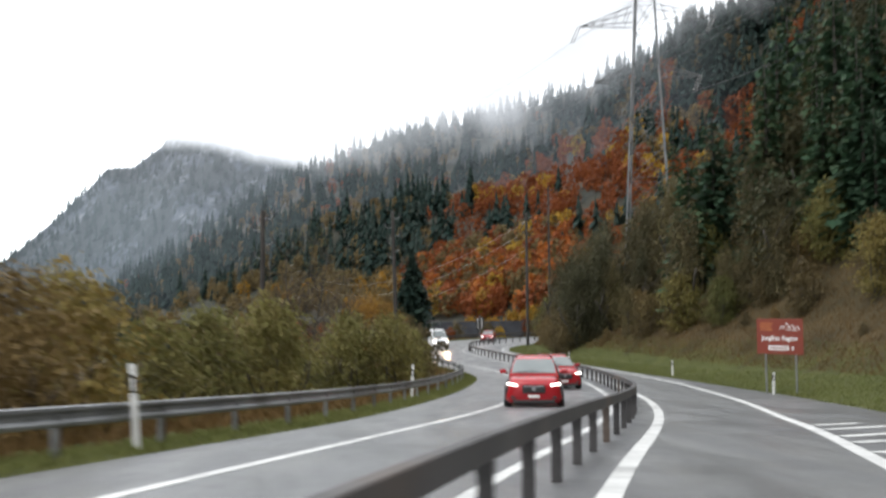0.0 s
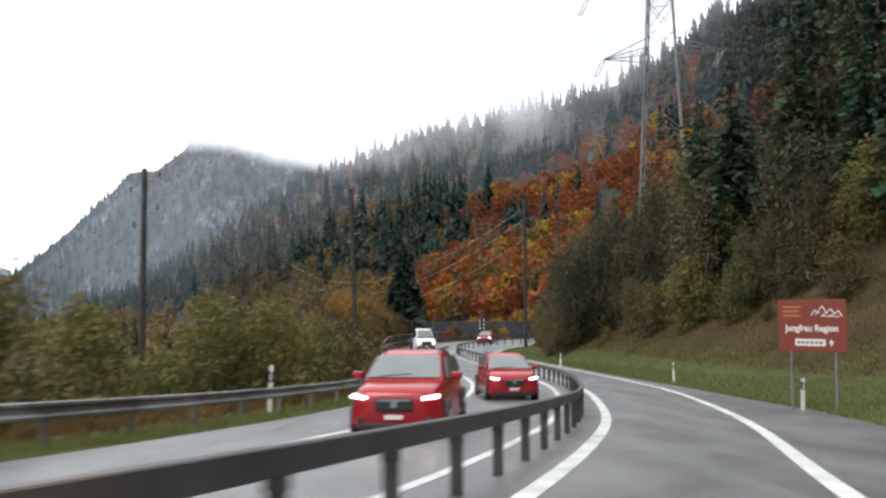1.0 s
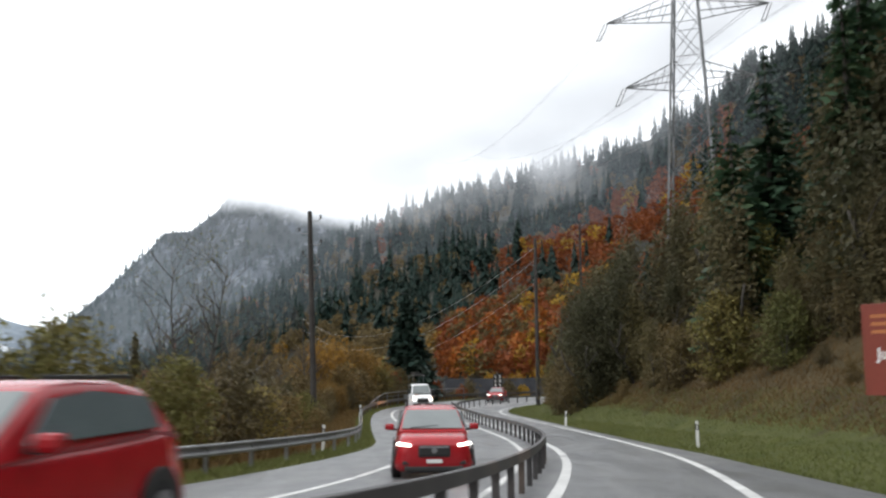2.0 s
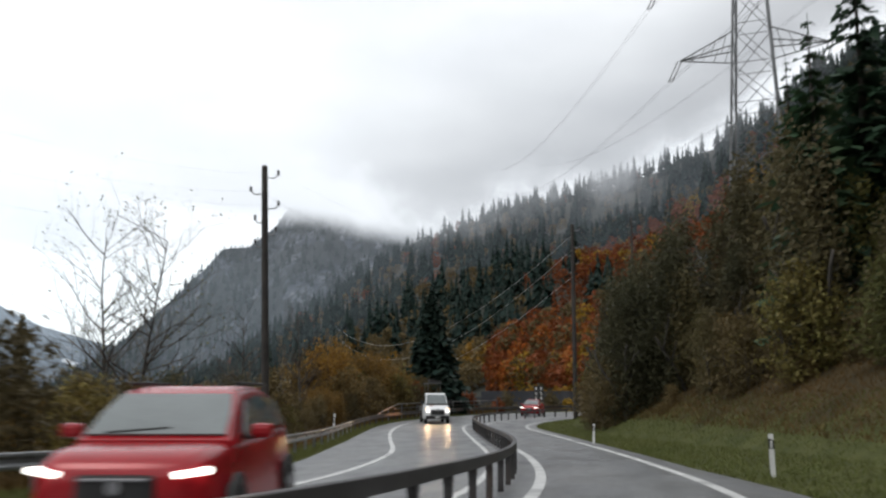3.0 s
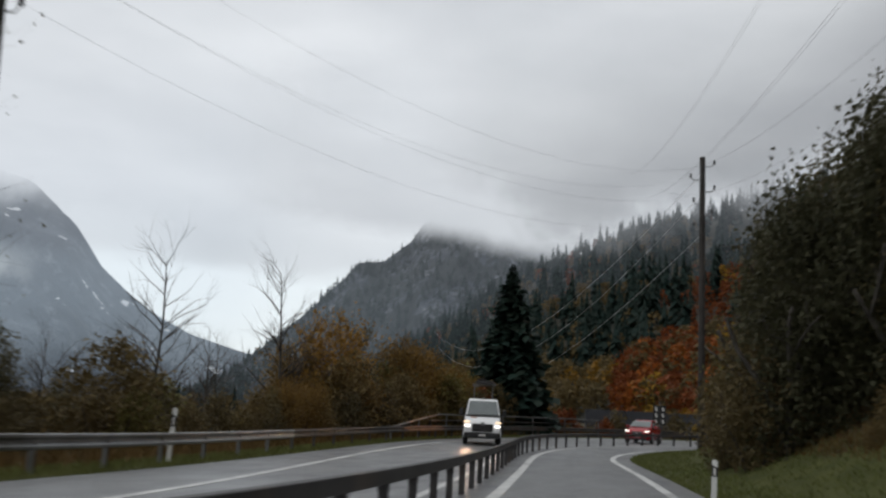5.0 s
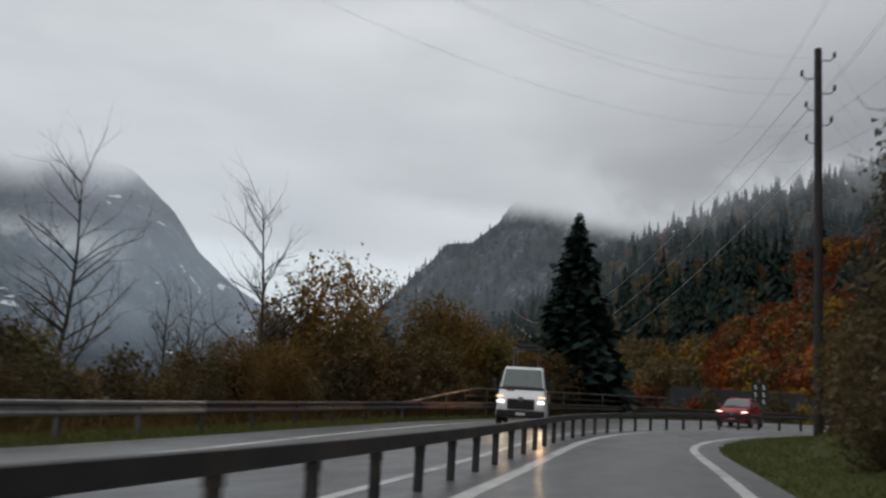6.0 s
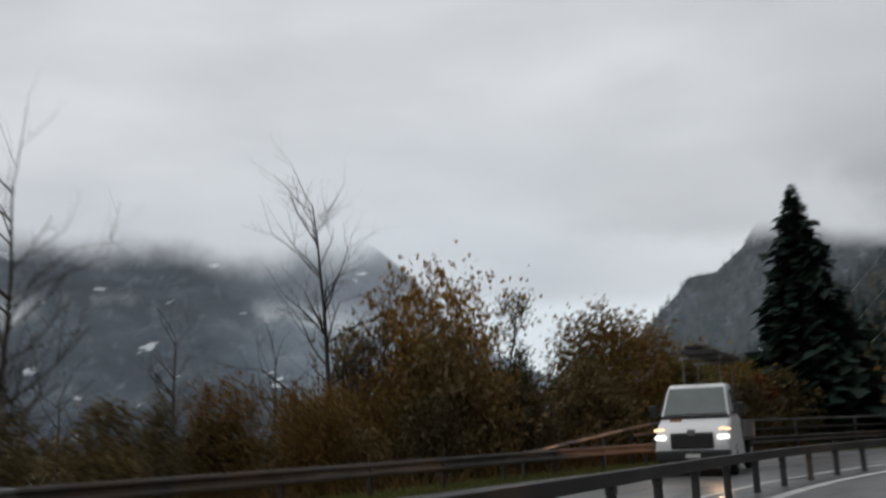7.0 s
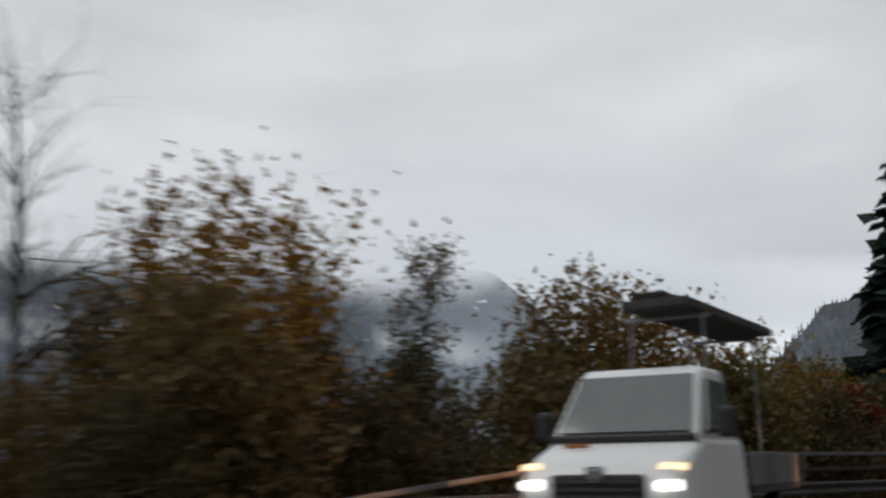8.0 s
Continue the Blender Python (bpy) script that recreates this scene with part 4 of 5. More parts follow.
# thicket round the outside of the bend
for _ in range(95):
    x = rng.uniform(-16, 34)
    y = float(np.interp(x, [-16, -5, 2, 10, 20, 34], [140, 152, 164, 170, 178, 184])) + rng.random() ** 1.4 * 26
    if signed_distance(x, y, RAIL_LEFT)[0] > -2.5 or math.hypot(x + 4, y - 142.6) < 4:
        continue
    kind = rng.choice(["brownfar", "gold", "brownfar", "brownfar", "rust", "ivyfar"])
    plant(kind, x, y, rng.uniform(0.5, 0.9) * (0.7 if kind in ("rust", "ivyfar", "gold") else 1.1), "thicket at the bend", rng)
for x, y, kind, s in [(-6.2, 75.5, "ivy", 0.44), (-7.4, 79.0, "ivy", 0.5), (-6.6, 86.0, "ivy", 0.42), (-8.2, 88.5, "ivy", 0.48), (-6.8, 92.0, "brown", 0.95), (-8.6, 82.6, "brown", 1.1), (-9.4, 76.5, "ivy", 0.55), (-5.2, 70.5, "brown", 0.9), (-6.8, 66.5, "ivy", 0.42), (-9.8, 93.5, "ivy", 0.46), (-8.8, 97.0, "brown", 0.9)]:
    plant(kind, x, y, s, "roadside thicket", rng)
# trees round the valley head, past the bend
for _ in range(60):
    x, y = rng.uniform(-40, 30), rng.uniform(180, 275)
    plant(rng.choice(["rust", "brownfar", "brownfar", "ivyfar"]), x, y, rng.uniform(0.55, 0.95), "valley wood", rng)
for x, y, s in [(14, 182, 0.95), (18, 185, 1.05), (10.5, 184, 0.95), (22, 180, 1.0), (6.2, 180, 1.0), (9.5, 181, 0.9)]:
    plant("gold", x, y, s, "valley wood", rng)
for x, y, s in [(-1.5, 178.5, 1.35), (2.2, 179.5, 1.45), (-4.6, 177.5, 1.3)]:
    plant("brownfar", x, y, s, "valley wood", rng)
for kind, protos in PROTO.items():
    for k, p in enumerate(protos):
        if p.name not in _used:
            place(p, 45 + 4 * k, 60 + 9 * len(kind))

# wooded flank: single trees near, a joined wood farther off
_fv = np.empty(len(FLANK_OB.data.vertices) * 3)
FLANK_OB.data.vertices.foreach_get("co", _fv)
_fv = _fv.reshape(60, 220, 3)


def flank_point(rs, lo, hi, grid=None, j0=0, j1=218):
    g = _fv if grid is None else grid
    i, j = rs.uniform(lo, hi) * 58, rs.uniform(j0, j1)
    a, b = int(i), int(j)
    return g[a, b] * (1 - (i - a)) + g[a + 1, b] * (i - a) + (g[a, b + 1] - g[a, b]) * (j - b)


def autumn(x, y, z):
    """Where the broadleaved trees stand: patches low on the slope."""
    n = 0.7 * noise.noise(Vector((x / 55, y / 55, z / 28 + 3))) + 0.5 * noise.noise(Vector((x / 16, y / 16, z / 12)))
    rise = z / max(1.0, math.hypot(x - E0[0], y - E0[1]))
    bearing = math.degrees(math.atan2(E0[0] - x, y - E0[1]))
    inside = (6.4 - 67.0 * rise - bearing) / 2.0
    keen = 0.75 * max(0.0, min(1.0, inside)) * math.exp(-((max(0.0, rise - 0.10) / 0.14) ** 2)) - 0.24
    return n + keen > 0.12


def wood_stuff(name, count, want, kind, mat, label, seed, lo, hi, grid=None, j0=0, j1=218, size=1.0):
    rs = np.random.RandomState(seed)
    soup = Soup()
    done = tries = 0
    while done < count and tries < count * 12:
        tries += 1
        p = flank_point(rs, lo, hi, grid, j0, j1)
        if want is not None and autumn(*p) != want:
            continue
        done += 1
        if kind == "fir":
            h = rs.choice((9, 12, 16, 20)) * rs.uniform(0.85, 1.15) * size
            r = h * rs.uniform(0.20, 0.29)
            n = 56
            u = (np.arange(n) + rs.uniform(0, 1, n)) / n
            a = rs.uniform(0, 6.283, n)
            reach = (r * (1 - u) ** 0.85 + 0.25) * rs.uniform(0.65, 1.15, n)
            out = np.column_stack([np.cos(a), np.sin(a), 0 * a])
            side = np.column_stack([-np.sin(a), np.cos(a), rs.normal(0, 0.3, n)])
            foot = np.column_stack([np.full(n, p[0]), np.full(n, p[1]), p[2] + h * (0.10 + 0.90 * u)])
            tip = foot + out * reach[:, None] - np.array([0, 0, 1.0]) * (reach * rs.uniform(0.3, 0.7, n))[:, None]
            half = (0.34 * reach + 0.2)[:, None] * side
            mid = foot + out * (0.45 * reach)[:, None]
            V = np.stack([foot + np.array([0, 0, 0.09 * h]), mid - half, tip, mid + half], 1).reshape(-1, 3)
            F = [(4 * i, 4 * i + 1, 4 * i + 2, 4 * i + 3) for i in range(n)]
            soup.add(V, F)
        else:
            h, w = rs.uniform(7, 12), rs.uniform(5, 8)
            n = 150
            a, zz = rs.uniform(0, 6.28, n), rs.uniform(0.12, 1, n)
            rad = w / 2 * np.sqrt(np.clip(1 - (2 * zz - 1.05) ** 2, 0.05, 1)) * rs.uniform(0.55, 1.1, n)
            C = np.column_stack([p[0] + rad * np.cos(a), p[1] + rad * np.sin(a), p[2] + zz * h])
            scatter_leaves(soup, rs, C, 0.3, 1, 0.62)
    ob = soup.make(name, mat)
    return tagged(ob, label, "wood", kind="stuff")


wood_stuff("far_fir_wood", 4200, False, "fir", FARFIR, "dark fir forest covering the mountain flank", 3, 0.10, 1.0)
wood_stuff("far_beech_wood", 1350, True, "leaf", RUST, "rust-red autumn beech forest on the mountain flank", 4, 0.0, 0.9)
wood_stuff("far_birch_wood", 170, True, "leaf", GOLD, "yellow autumn trees among the beech forest", 6, 0.0, 0.6)
wood_stuff("far_bare_wood", 900, False, "leaf", BROWN, "brown leafless trees between the firs", 8, 0.0, 0.8)

_cv = np.empty(len(CLIFF_OB.data.vertices) * 3)
CLIFF_OB.data.vertices.foreach_get("co", _cv)
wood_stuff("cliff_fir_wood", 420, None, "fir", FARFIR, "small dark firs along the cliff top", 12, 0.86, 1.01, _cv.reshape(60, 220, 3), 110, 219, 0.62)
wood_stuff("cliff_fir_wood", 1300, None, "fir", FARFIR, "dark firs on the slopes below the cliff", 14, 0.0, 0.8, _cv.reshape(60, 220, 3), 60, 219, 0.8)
wood_stuff("slope_foot_wood", 150, True, "leaf", RUST, "rust-coloured scrub at the foot of the flank", 16, 0.0, 0.16, None, 90, 200, 1.0)
wood_stuff("slope_foot_wood", 45, None, "leaf", GOLD, "golden scrub at the foot of the flank", 18, 0.0, 0.10, None, 90, 200, 1.0)
wood_stuff("slope_foot_wood", 330, None, "leaf", BROWN, "brown scrub at the foot of the flank", 20, 0.0, 0.16, None, 90, 200, 1.0)

_vx, _vy = np.meshgrid(np.linspace(-460, -30, 220), np.linspace(120, 560, 60))
_vg = np.stack([_vx, _vy, terrain(_vx.ravel(), _vy.ravel()).reshape(_vx.shape)], -1)
wood_stuff("valley_wood", 330, None, "leaf", BROWN, "brown trees and hedges over the valley floor", 22, 0.0, 1.0, _vg)
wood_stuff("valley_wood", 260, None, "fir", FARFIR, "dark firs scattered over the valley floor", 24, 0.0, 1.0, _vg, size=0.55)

fir = conifer("fir_tree", 5, 14.9, 8.2, "tall dark fir tree beyond the bend", mat=FARFIR, tiers=64, dens=26, needles=8)
place(fir, -4.3, 143.7)
bare1 = bare_tree("bare_tree", 91, 14.4, "tall leafless tree with a few yellow leaves", 2, 4, OLIVE, 1, reach=1.35)
place(bare1, -13.3, 86.7)
bare2 = bare_tree("bare_tree", 93, 11.4, "slender leafless grey tree behind the thicket", 1, 4, reach=1.15)
place(bare2, -13.3, 102.9)
bare3 = bare_tree("bare_tree", 95, 10.8, "slender leafless grey tree behind the thicket", 1, 4)
place(bare3, -11.0, 113.8)


sapling = bare_tree("sapling", 137, 8.9, "slender half-bare tree with a few dark leaves", 1, 4, BROWN, 4, reach=0.7)
place(sapling, -11.9, 122.6)
snag = leafy_tree("ivy_snag", 131, 8.6, 1.3, IVY, "dead trunk wrapped in dark ivy", 90, 22, 0.09, 0.05)
place(snag, -12.9, 76.0)


# ---- grass on the verges ----
def grass(name, count, mat, label, spot, size, seed):
    rs = np.random.RandomState(seed)
    xy = np.array([spot(rs) for _ in range(count)])
    z = terrain(xy[:, 0], xy[:, 1])
    a = rs.uniform(0, 6.28, count)
    h = size * rs.uniform(0.4, 1.3, count)
    d = np.column_stack([np.cos(a), np.sin(a), 0 * a]) * 0.014 * (1 + 2 * size)
    lean = np.column_stack([rs.normal(0, 0.55, count) * h, rs.normal(0, 0.55, count) * h, h])
    b = np.column_stack([xy, z - 0.02])
    v = np.stack([b - d, b + d, b + lean], 1).reshape(-1, 3)
    f = np.arange(3 * count).reshape(-1, 3)
    return tagged(mesh_object(name, v, f, mat), label, "grass", kind="stuff")


def right_verge(rs):
    y = rs.uniform(14, 132) if rs.rand() < 0.75 else rs.uniform(35, 90)
    return edge_x(EDGE_RIGHT, y) + rs.rand() ** 1.2 * float(np.interp(y, [14, 60, 132], [8.5, 7.0, 5.0])) + 0.03, y


def right_bank(rs):
    y = rs.uniform(14, 132)
    return edge_x(EDGE_RIGHT, y) + float(np.interp(y, [14, 60, 132], [6.5, 4.5, 2.8])) + rs.rand() * 9, y


def left_verge(rs):
    y = rs.uniform(4, 140)
    return edge_x(EDGE_LEFT, y) - 0.03 - rs.rand() ** 0.8 * 1.5, y


def left_bank(rs):
    y = rs.uniform(6, 150)
    return edge_x(RAIL_LEFT, y) - 0.4 - rs.rand() * 9, y


grass("verge_grass", 60000, GRASS, "short wet green grass on the verge", right_verge, 0.13, 1)
grass("bank_grass", 60000, DRYGRASS, "tall dry brown grass on the embankment", right_bank, 0.24, 2)
grass("verge_grass", 46000, GRASS, "green grass strip along the guard rail", left_verge, 0.14, 3)
grass("bank_grass", 30000, DRYGRASS, "dry brown grass below the guard rail", left_bank, 0.45, 4)


# ---- guard rails ----
def beam_mesh(line, i0, i1, profile, z):
    """A beam swept along a stretch of a line; the profile holds (across, up) pairs."""
    g = np.gradient(line, axis=0)
    g /= np.hypot(g[:, 0], g[:, 1])[:, None]
    k = len(profile)
    v = []
    for i in range(i0, i1 + 1):
        nrm = np.array([g[i, 1], -g[i, 0]])
        zz = road_z(line[i, 1]) + z(line[i, 1])
        v += [(line[i, 0] + nrm[0] * a, line[i, 1] + nrm[1] * a, zz + b) for a, b in profile]
    n = i1 - i0
    f = [(r * k + c, r * k + (c + 1) % k, (r + 1) * k + (c + 1) % k, (r + 1) * k + c) for r in range(n) for c in range(k)]
    f += [tuple(range(k))[::-1], tuple(n * k + c for c in range(k))]
    return v, f


BOX_BEAM = [(-0.055, 0.01), (-0.045, 0), (0.045, 0), (0.055, 0.01), (0.055, 0.165), (0.045, 0.175), (-0.045, 0.175), (-0.055, 0.165)]
W_BEAM = [(0.045, 0.31), (0.075, 0.29), (0.085, 0.24), (0.03, 0.185), (0.03, 0.125), (0.085, 0.07), (0.075, 0.02), (0.045, 0.0), (0.041, 0.004), (0.068, 0.024), (0.078, 0.068), (0.024, 0.123), (0.024, 0.187), (0.078, 0.242), (0.068, 0.286), (0.041, 0.306)]


def guard_rail(label, line, profile, z, mat, post_mat, y0, y1, post_h, post_every=4, piece=8, post_w=0.1, name="guard_rail", bracket=True):
    e = tagged(empty(name), label, "guard rail")
    idx = [i for i in range(len(line) - 1) if y0 <= line[i, 1] <= y1]
    for a in range(idx[0], idx[-1] - piece, piece):
        v, f = beam_mesh(line, a, a + piece, profile, z)
        mesh_object("beam", v, f, mat, e)
    bm = bmesh.new()
    for at, size in (((0, 0.028, 0), (post_w, 0.008, 1)), ((0, -0.028, 0), (post_w, 0.008, 1)), ((0, 0, 0), (0.008, 0.05, 1))):
        box(size, (at[0], at[1], 0.5), 0, None, bm)
    first = None
    g = np.gradient(line, axis=0)
    for i in idx[:: post_every]:
        x, y = line[i]
        if first is None:
            first = part("post", bm, post_mat, e)
            me = first.data
            ob = first
        else:
            ob = new("post", me)
            ob.parent = e
        h = post_h(y)
        ob.matrix_basis = pose(x, y, float(road_z(y)) - 0.3, 0, 0, math.degrees(math.atan2(g[i, 1], g[i, 0])) + 90) @ Matrix.Diagonal((1, 1.3, h + 0.3, 1))
        if bracket:
            br = mesh_object("bracket", *box_lists(0.12, 0.10, 0.10), post_mat, ob) if i == idx[0] else new("bracket", BR[0])
            if i == idx[0]:
                BR.clear()
                BR.append(br.data)
            br.parent = ob
            br.matrix_basis = pose(0, 0, 0.86) @ Matrix.Diagonal((1, 1, 1 / (h + 0.3), 1))
    return e


BR = []


def box_lists(a, b, c):
    v = [(x * a / 2, y * b / 2, z * c / 2) for x in (-1, 1) for y in (-1, 1) for z in (-1, 1)]
    return v, [(0, 1, 3, 2), (4, 6, 7, 5), (0, 4, 5, 1), (2, 3, 7, 6), (0, 2, 6, 4), (1, 5, 7, 3)]


guard_rail("dark weathered steel box-beam rail between the carriageways", RAIL_MEDIAN, BOX_BEAM, lambda y: 0.60, DARKSTEEL, DARKSTEEL, -20, 160, lambda y: 0.70, 4, 8, 0.11)
_first = int(np.argmax(RAIL_LEFT[:, 1] >= -20))
_joint = _first + 8 * ((int(np.argmax(RAIL_LEFT[:, 1] >= 99)) - _first) // 8)
guard_rail("grey galvanised steel guard rail beside the thicket", RAIL_LEFT, W_BEAM, lambda y: 0.45, GALV, GALV, -20, RAIL_LEFT[_joint + 1, 1] + 1e-4, lambda y: 0.74, 6, 8, 0.10)
guard_rail("dull brown weathered guard rail round the bend", RAIL_LEFT, W_BEAM, lambda y: 0.45, DULLSTEEL, DULLSTEEL, RAIL_LEFT[_joint, 1] - 1e-4, 172, lambda y: 0.74, 6, 8, 0.10)
_high = offset(RAIL_LEFT, 0.22)
guard_rail("upper steel rail climbing above the guard rail at the bend", _high, [(-0.03, 0), (0.03, 0), (0.04, 0.03), (0.03, 0.09), (-0.03, 0.09), (-0.04, 0.03)], lambda y: float(np.interp(y, [116, 124, 200], [0.68, 1.40, 1.44])), GALV, GALV, 115, 150, lambda y: float(np.interp(y, [116, 124, 200], [0.7, 1.42, 1.46])), 10, 10, 0.08, "railing", False)
guard_rail("middle steel rail of the high barrier at the bend", _high, [(-0.03, 0), (0.03, 0), (0.04, 0.03), (0.03, 0.09), (-0.03, 0.09), (-0.04, 0.03)], lambda y: 1.02, DARKSTEEL, DARKSTEEL, 122, 150, lambda y: 1.05, 12, 10, 0.06, "railing", False)


# ---- roadside posts ----
def delineator():
    e = tagged(empty("delineator_post"), "white plastic delineator post with black band and reflector", "road post")
    bm = bmesh.new()
    sec = [(-0.06, -0.05), (0.06, -0.05), (0.035, 0.05), (-0.035, 0.05)]
    lo = [bm.verts.new((x, y, -0.2)) for x, y in sec]
    hi = [bm.verts.new((x, y, 1.0 if y < 0 else 0.95)) for x, y in sec]
    bm.faces.new(lo[::-1])
    bm.faces.new(hi)
    for k in range(4):
        bm.faces.new((lo[k], lo[(k + 1) % 4], hi[(k + 1) % 4], hi[k]))
    bmesh.ops.bevel(bm, geom=bm.edges[:], offset=0.008, segments=2, affect="EDGES")
    part("post", bm, WHITE, e)
    bm = bmesh.new()
    lo = [bm.verts.new((x * 1.06, y * 1.06, 0.66)) for x, y in sec]
    hi = [bm.verts.new((x * 1.06, y * 1.06, 0.90 if x < 0 else 0.84)) for x, y in sec]
    for k in range(4):
        bm.faces.new((lo[k], lo[(k + 1) % 4], hi[(k + 1) % 4], hi[k]))
    bm.faces.new(lo[::-1])
    bm.faces.new(hi)
    part("band", bm, BLACK, e, "slanted black band")
    part("reflector", box((0.045, 0.012, 0.15), (0, -0.058, 0.76), 0.004), SIGNWHITE, e, "pale reflector")
    return e


dpost = delineator()
dpost.matrix_basis = pose(13.9, 40.33, ground_at(13.9, 40.33), 0, 1.5, 10)
tagged(dpost, group="delineator posts")
for x, y, lean, rz in [(14.6, 60.8, -1, -5), (11.43, 86.2, 2, -12), (-2.1, 87.8, 3, 8), (-5.6, 14.6, -4, 12), (-1.75, 39.0, 2, 5), (0.6, 60.0, 2, 0)]:
    z = ground_at(x, y) if x > 0 else float(road_z(y)) - 0.03
    copy_thing(dpost, pose(x, y, z, 0, lean, rz)).scale = (1, 1, 1.0 if x > 0 else 1.42)


def text_mesh(body, size, at, mat, parent, label, name="lettering", bold=0.0):
    cu = bpy.data.curves.new(name, "FONT")
    cu.body, cu.size, cu.align_x, cu.extrude, cu.offset = body, size, "CENTER", 0.002, bold
    tmp = bpy.data.objects.new(name, cu)
    scene.collection.objects.link(tmp)
    dg = bpy.context.evaluated_depsgraph_get()
    me = bpy.data.meshes.new_from_object(tmp.evaluated_get(dg))
    bpy.data.objects.remove(tmp)
    me.materials.clear()
    me.materials.append(mat)
    ob = new(name, me)
    ob.parent = parent
    ob.matrix_basis = pose(*at, 90, 0, 0)
    return tagged(ob, label)


def tourist_sign(x, y, rz):
    e = tagged(empty("tourist_sign", (x, y, ground_at(x, y)), rz), "reddish-brown tourist road sign on two grey posts", "road sign")
    z0 = -0.45 - ground_at(x, y)
    for sx in (-0.72, 0.72):
        part("post", rod((sx, 0.05, -0.4), (sx, 0.05, z0 + 1.4), 0.04, None, 12), GALV, e)
    panel = part("panel", box((2.2, 0.03, 1.52), (0, 0, z0 + 0.76), 0.012), SIGNBROWN, e)
    for zz in (z0 + 0.3, z0 + 1.2):
        part("clamp", box((2.0, 0.04, 0.05), (0, 0.035, zz), 0.004), GALV, e)
    text_mesh("Jungfrau Region", 0.27, (0, -0.018, z0 + 0.60), SIGNWHITE, panel, "white lettering", "lettering", 0.006)
    for k, w in enumerate((0.62, 0.54, 0.58)):
        part("bar", box((w, 0.006, 0.055), (-0.93 + w / 2, -0.018, z0 + 1.31 - 0.13 * k)), SIGNBUFF, panel, "orange bar of small writing")
    bm = bmesh.new()
    peaks = [(0.0, 1.06), (0.12, 1.22), (0.2, 1.14), (0.36, 1.34), (0.5, 1.12), (0.62, 1.26), (0.74, 1.10), (0.86, 1.2), (0.98, 1.04)]
    for (a, b), (c, d) in zip(peaks, peaks[1:]):
        rod((a, -0.018, z0 + b), (c, -0.018, z0 + d), 0.016, None, 5, bm)
    for (a, b), (c, d) in (((0.12, 1.08), (0.3, 1.16)), ((0.34, 1.06), (0.52, 1.16)), ((0.6, 1.06), (0.8, 1.12)), ((0.3, 1.05), (0.9, 1.02))):
        rod((a, -0.018, z0 + b), (c, -0.018, z0 + d), 0.012, None, 5, bm)
    part("emblem", bm, SIGNWHITE, panel, "white mountain outline")
    part("plate", box((0.98, 0.008, 0.2), (-0.05, -0.019, z0 + 0.27), 0.004), SIGNWHITE, panel, "white plate with small writing")
    for k in range(6):
        part("bar", box((0.10, 0.004, 0.07), (-0.42 + 0.145 * k, -0.026, z0 + 0.27)), SIGNBROWN, panel)
    part("arrow", box((0.05, 0.008, 0.18), (0.62, -0.018, z0 + 0.27)), SIGNWHITE, panel)
    part("arrow", box((0.14, 0.007, 0.05), (0.62, -0.018, z0 + 0.28)), SIGNWHITE, panel)
    return e


_sx, _sy = (13.35 + 14.71) / 2, (40.61 + 38.88) / 2
tourist_sign(_sx, _sy, math.degrees(math.atan2(38.88 - 40.61, 14.71 - 13.35)))


# ---- poles, pylon and cables ----
def insulator(parent, x, z, side):
    a = part("bracket", rod((0, 0, z - 0.22), (side * x * 0.75, 0, z - 0.24), 0.03, None, 6), GALV, parent)
    bm = rod((side * x * 0.75, 0, z - 0.24), (side * x, 0, z - 0.05), 0.028, None, 6)
    part("hook", bm, GALV, a)
    bm = bmesh.new()
    for k, r in enumerate((0.055, 0.085, 0.06, 0.085, 0.05)):
        rod((side * x, 0, z - 0.1 + 0.055 * k), (side * x, 0, z - 0.05 + 0.055 * k), r, r * 0.8, 10, bm)
    part("insulator", bm, PORCELAIN, a, "dark ribbed insulator")


def utility_pole(x, y, top, rz, label, rad=0.17, levels=((0.36, 0.5, 1), (1.17, 0.5, -1), (1.9, 0.5, 1), (2.6, 0.3, -1), (3.2, 0.36, 1), (3.8, 0.3, -1)), lean=(0, 0), base=None):
    z = ground_at(x, y) if base is None else base
    h = top - z
    e = tagged(empty("utility_pole", (x, y, z)), label, "utility pole")
    e.matrix_basis = pose(x, y, z, lean[0], lean[1], rz)
    part("pole", rod((0, 0, -1.0), (0, 0, h), rad * 1.18, rad * 0.86, 16), POLEWOOD, e, smooth=False)
    part("cap", rod((0, 0, h), (0, 0, h + 0.05), rad * 0.9, rad * 0.4, 16), DARKSTEEL, e)
    for d, w, s in levels:
        insulator(e, rad + w, h - d, s)
    return e


utility_pole(-4.1, 82.5, 10.1, 12, "tall dark wooden utility pole with six insulators", 0.17, lean=(0, -1.7))
utility_pole(11.15, 122.2, 13.8, 8, "tall dark wooden utility pole at the inside of the bend", 0.185, ((0.32, 0.5, 1), (1.15, 0.5, -1), (1.85, 0.5, 1), (2.6, 0.32, -1), (3.3, 0.36, 1), (4.1, 0.3, -1)))
utility_pole(-11.0, 55.4, 7.5, 10, "dark wooden utility pole with short cross stubs", 0.15, ((0.25, 0.5, 1), (1.0, 0.45, -1), (1.8, 0.45, 1), (2.6, 0.3, -1)))
utility_pole(20.5, 176.0, 24.0, 5, "dark wooden utility pole higher up the slope", 0.19)


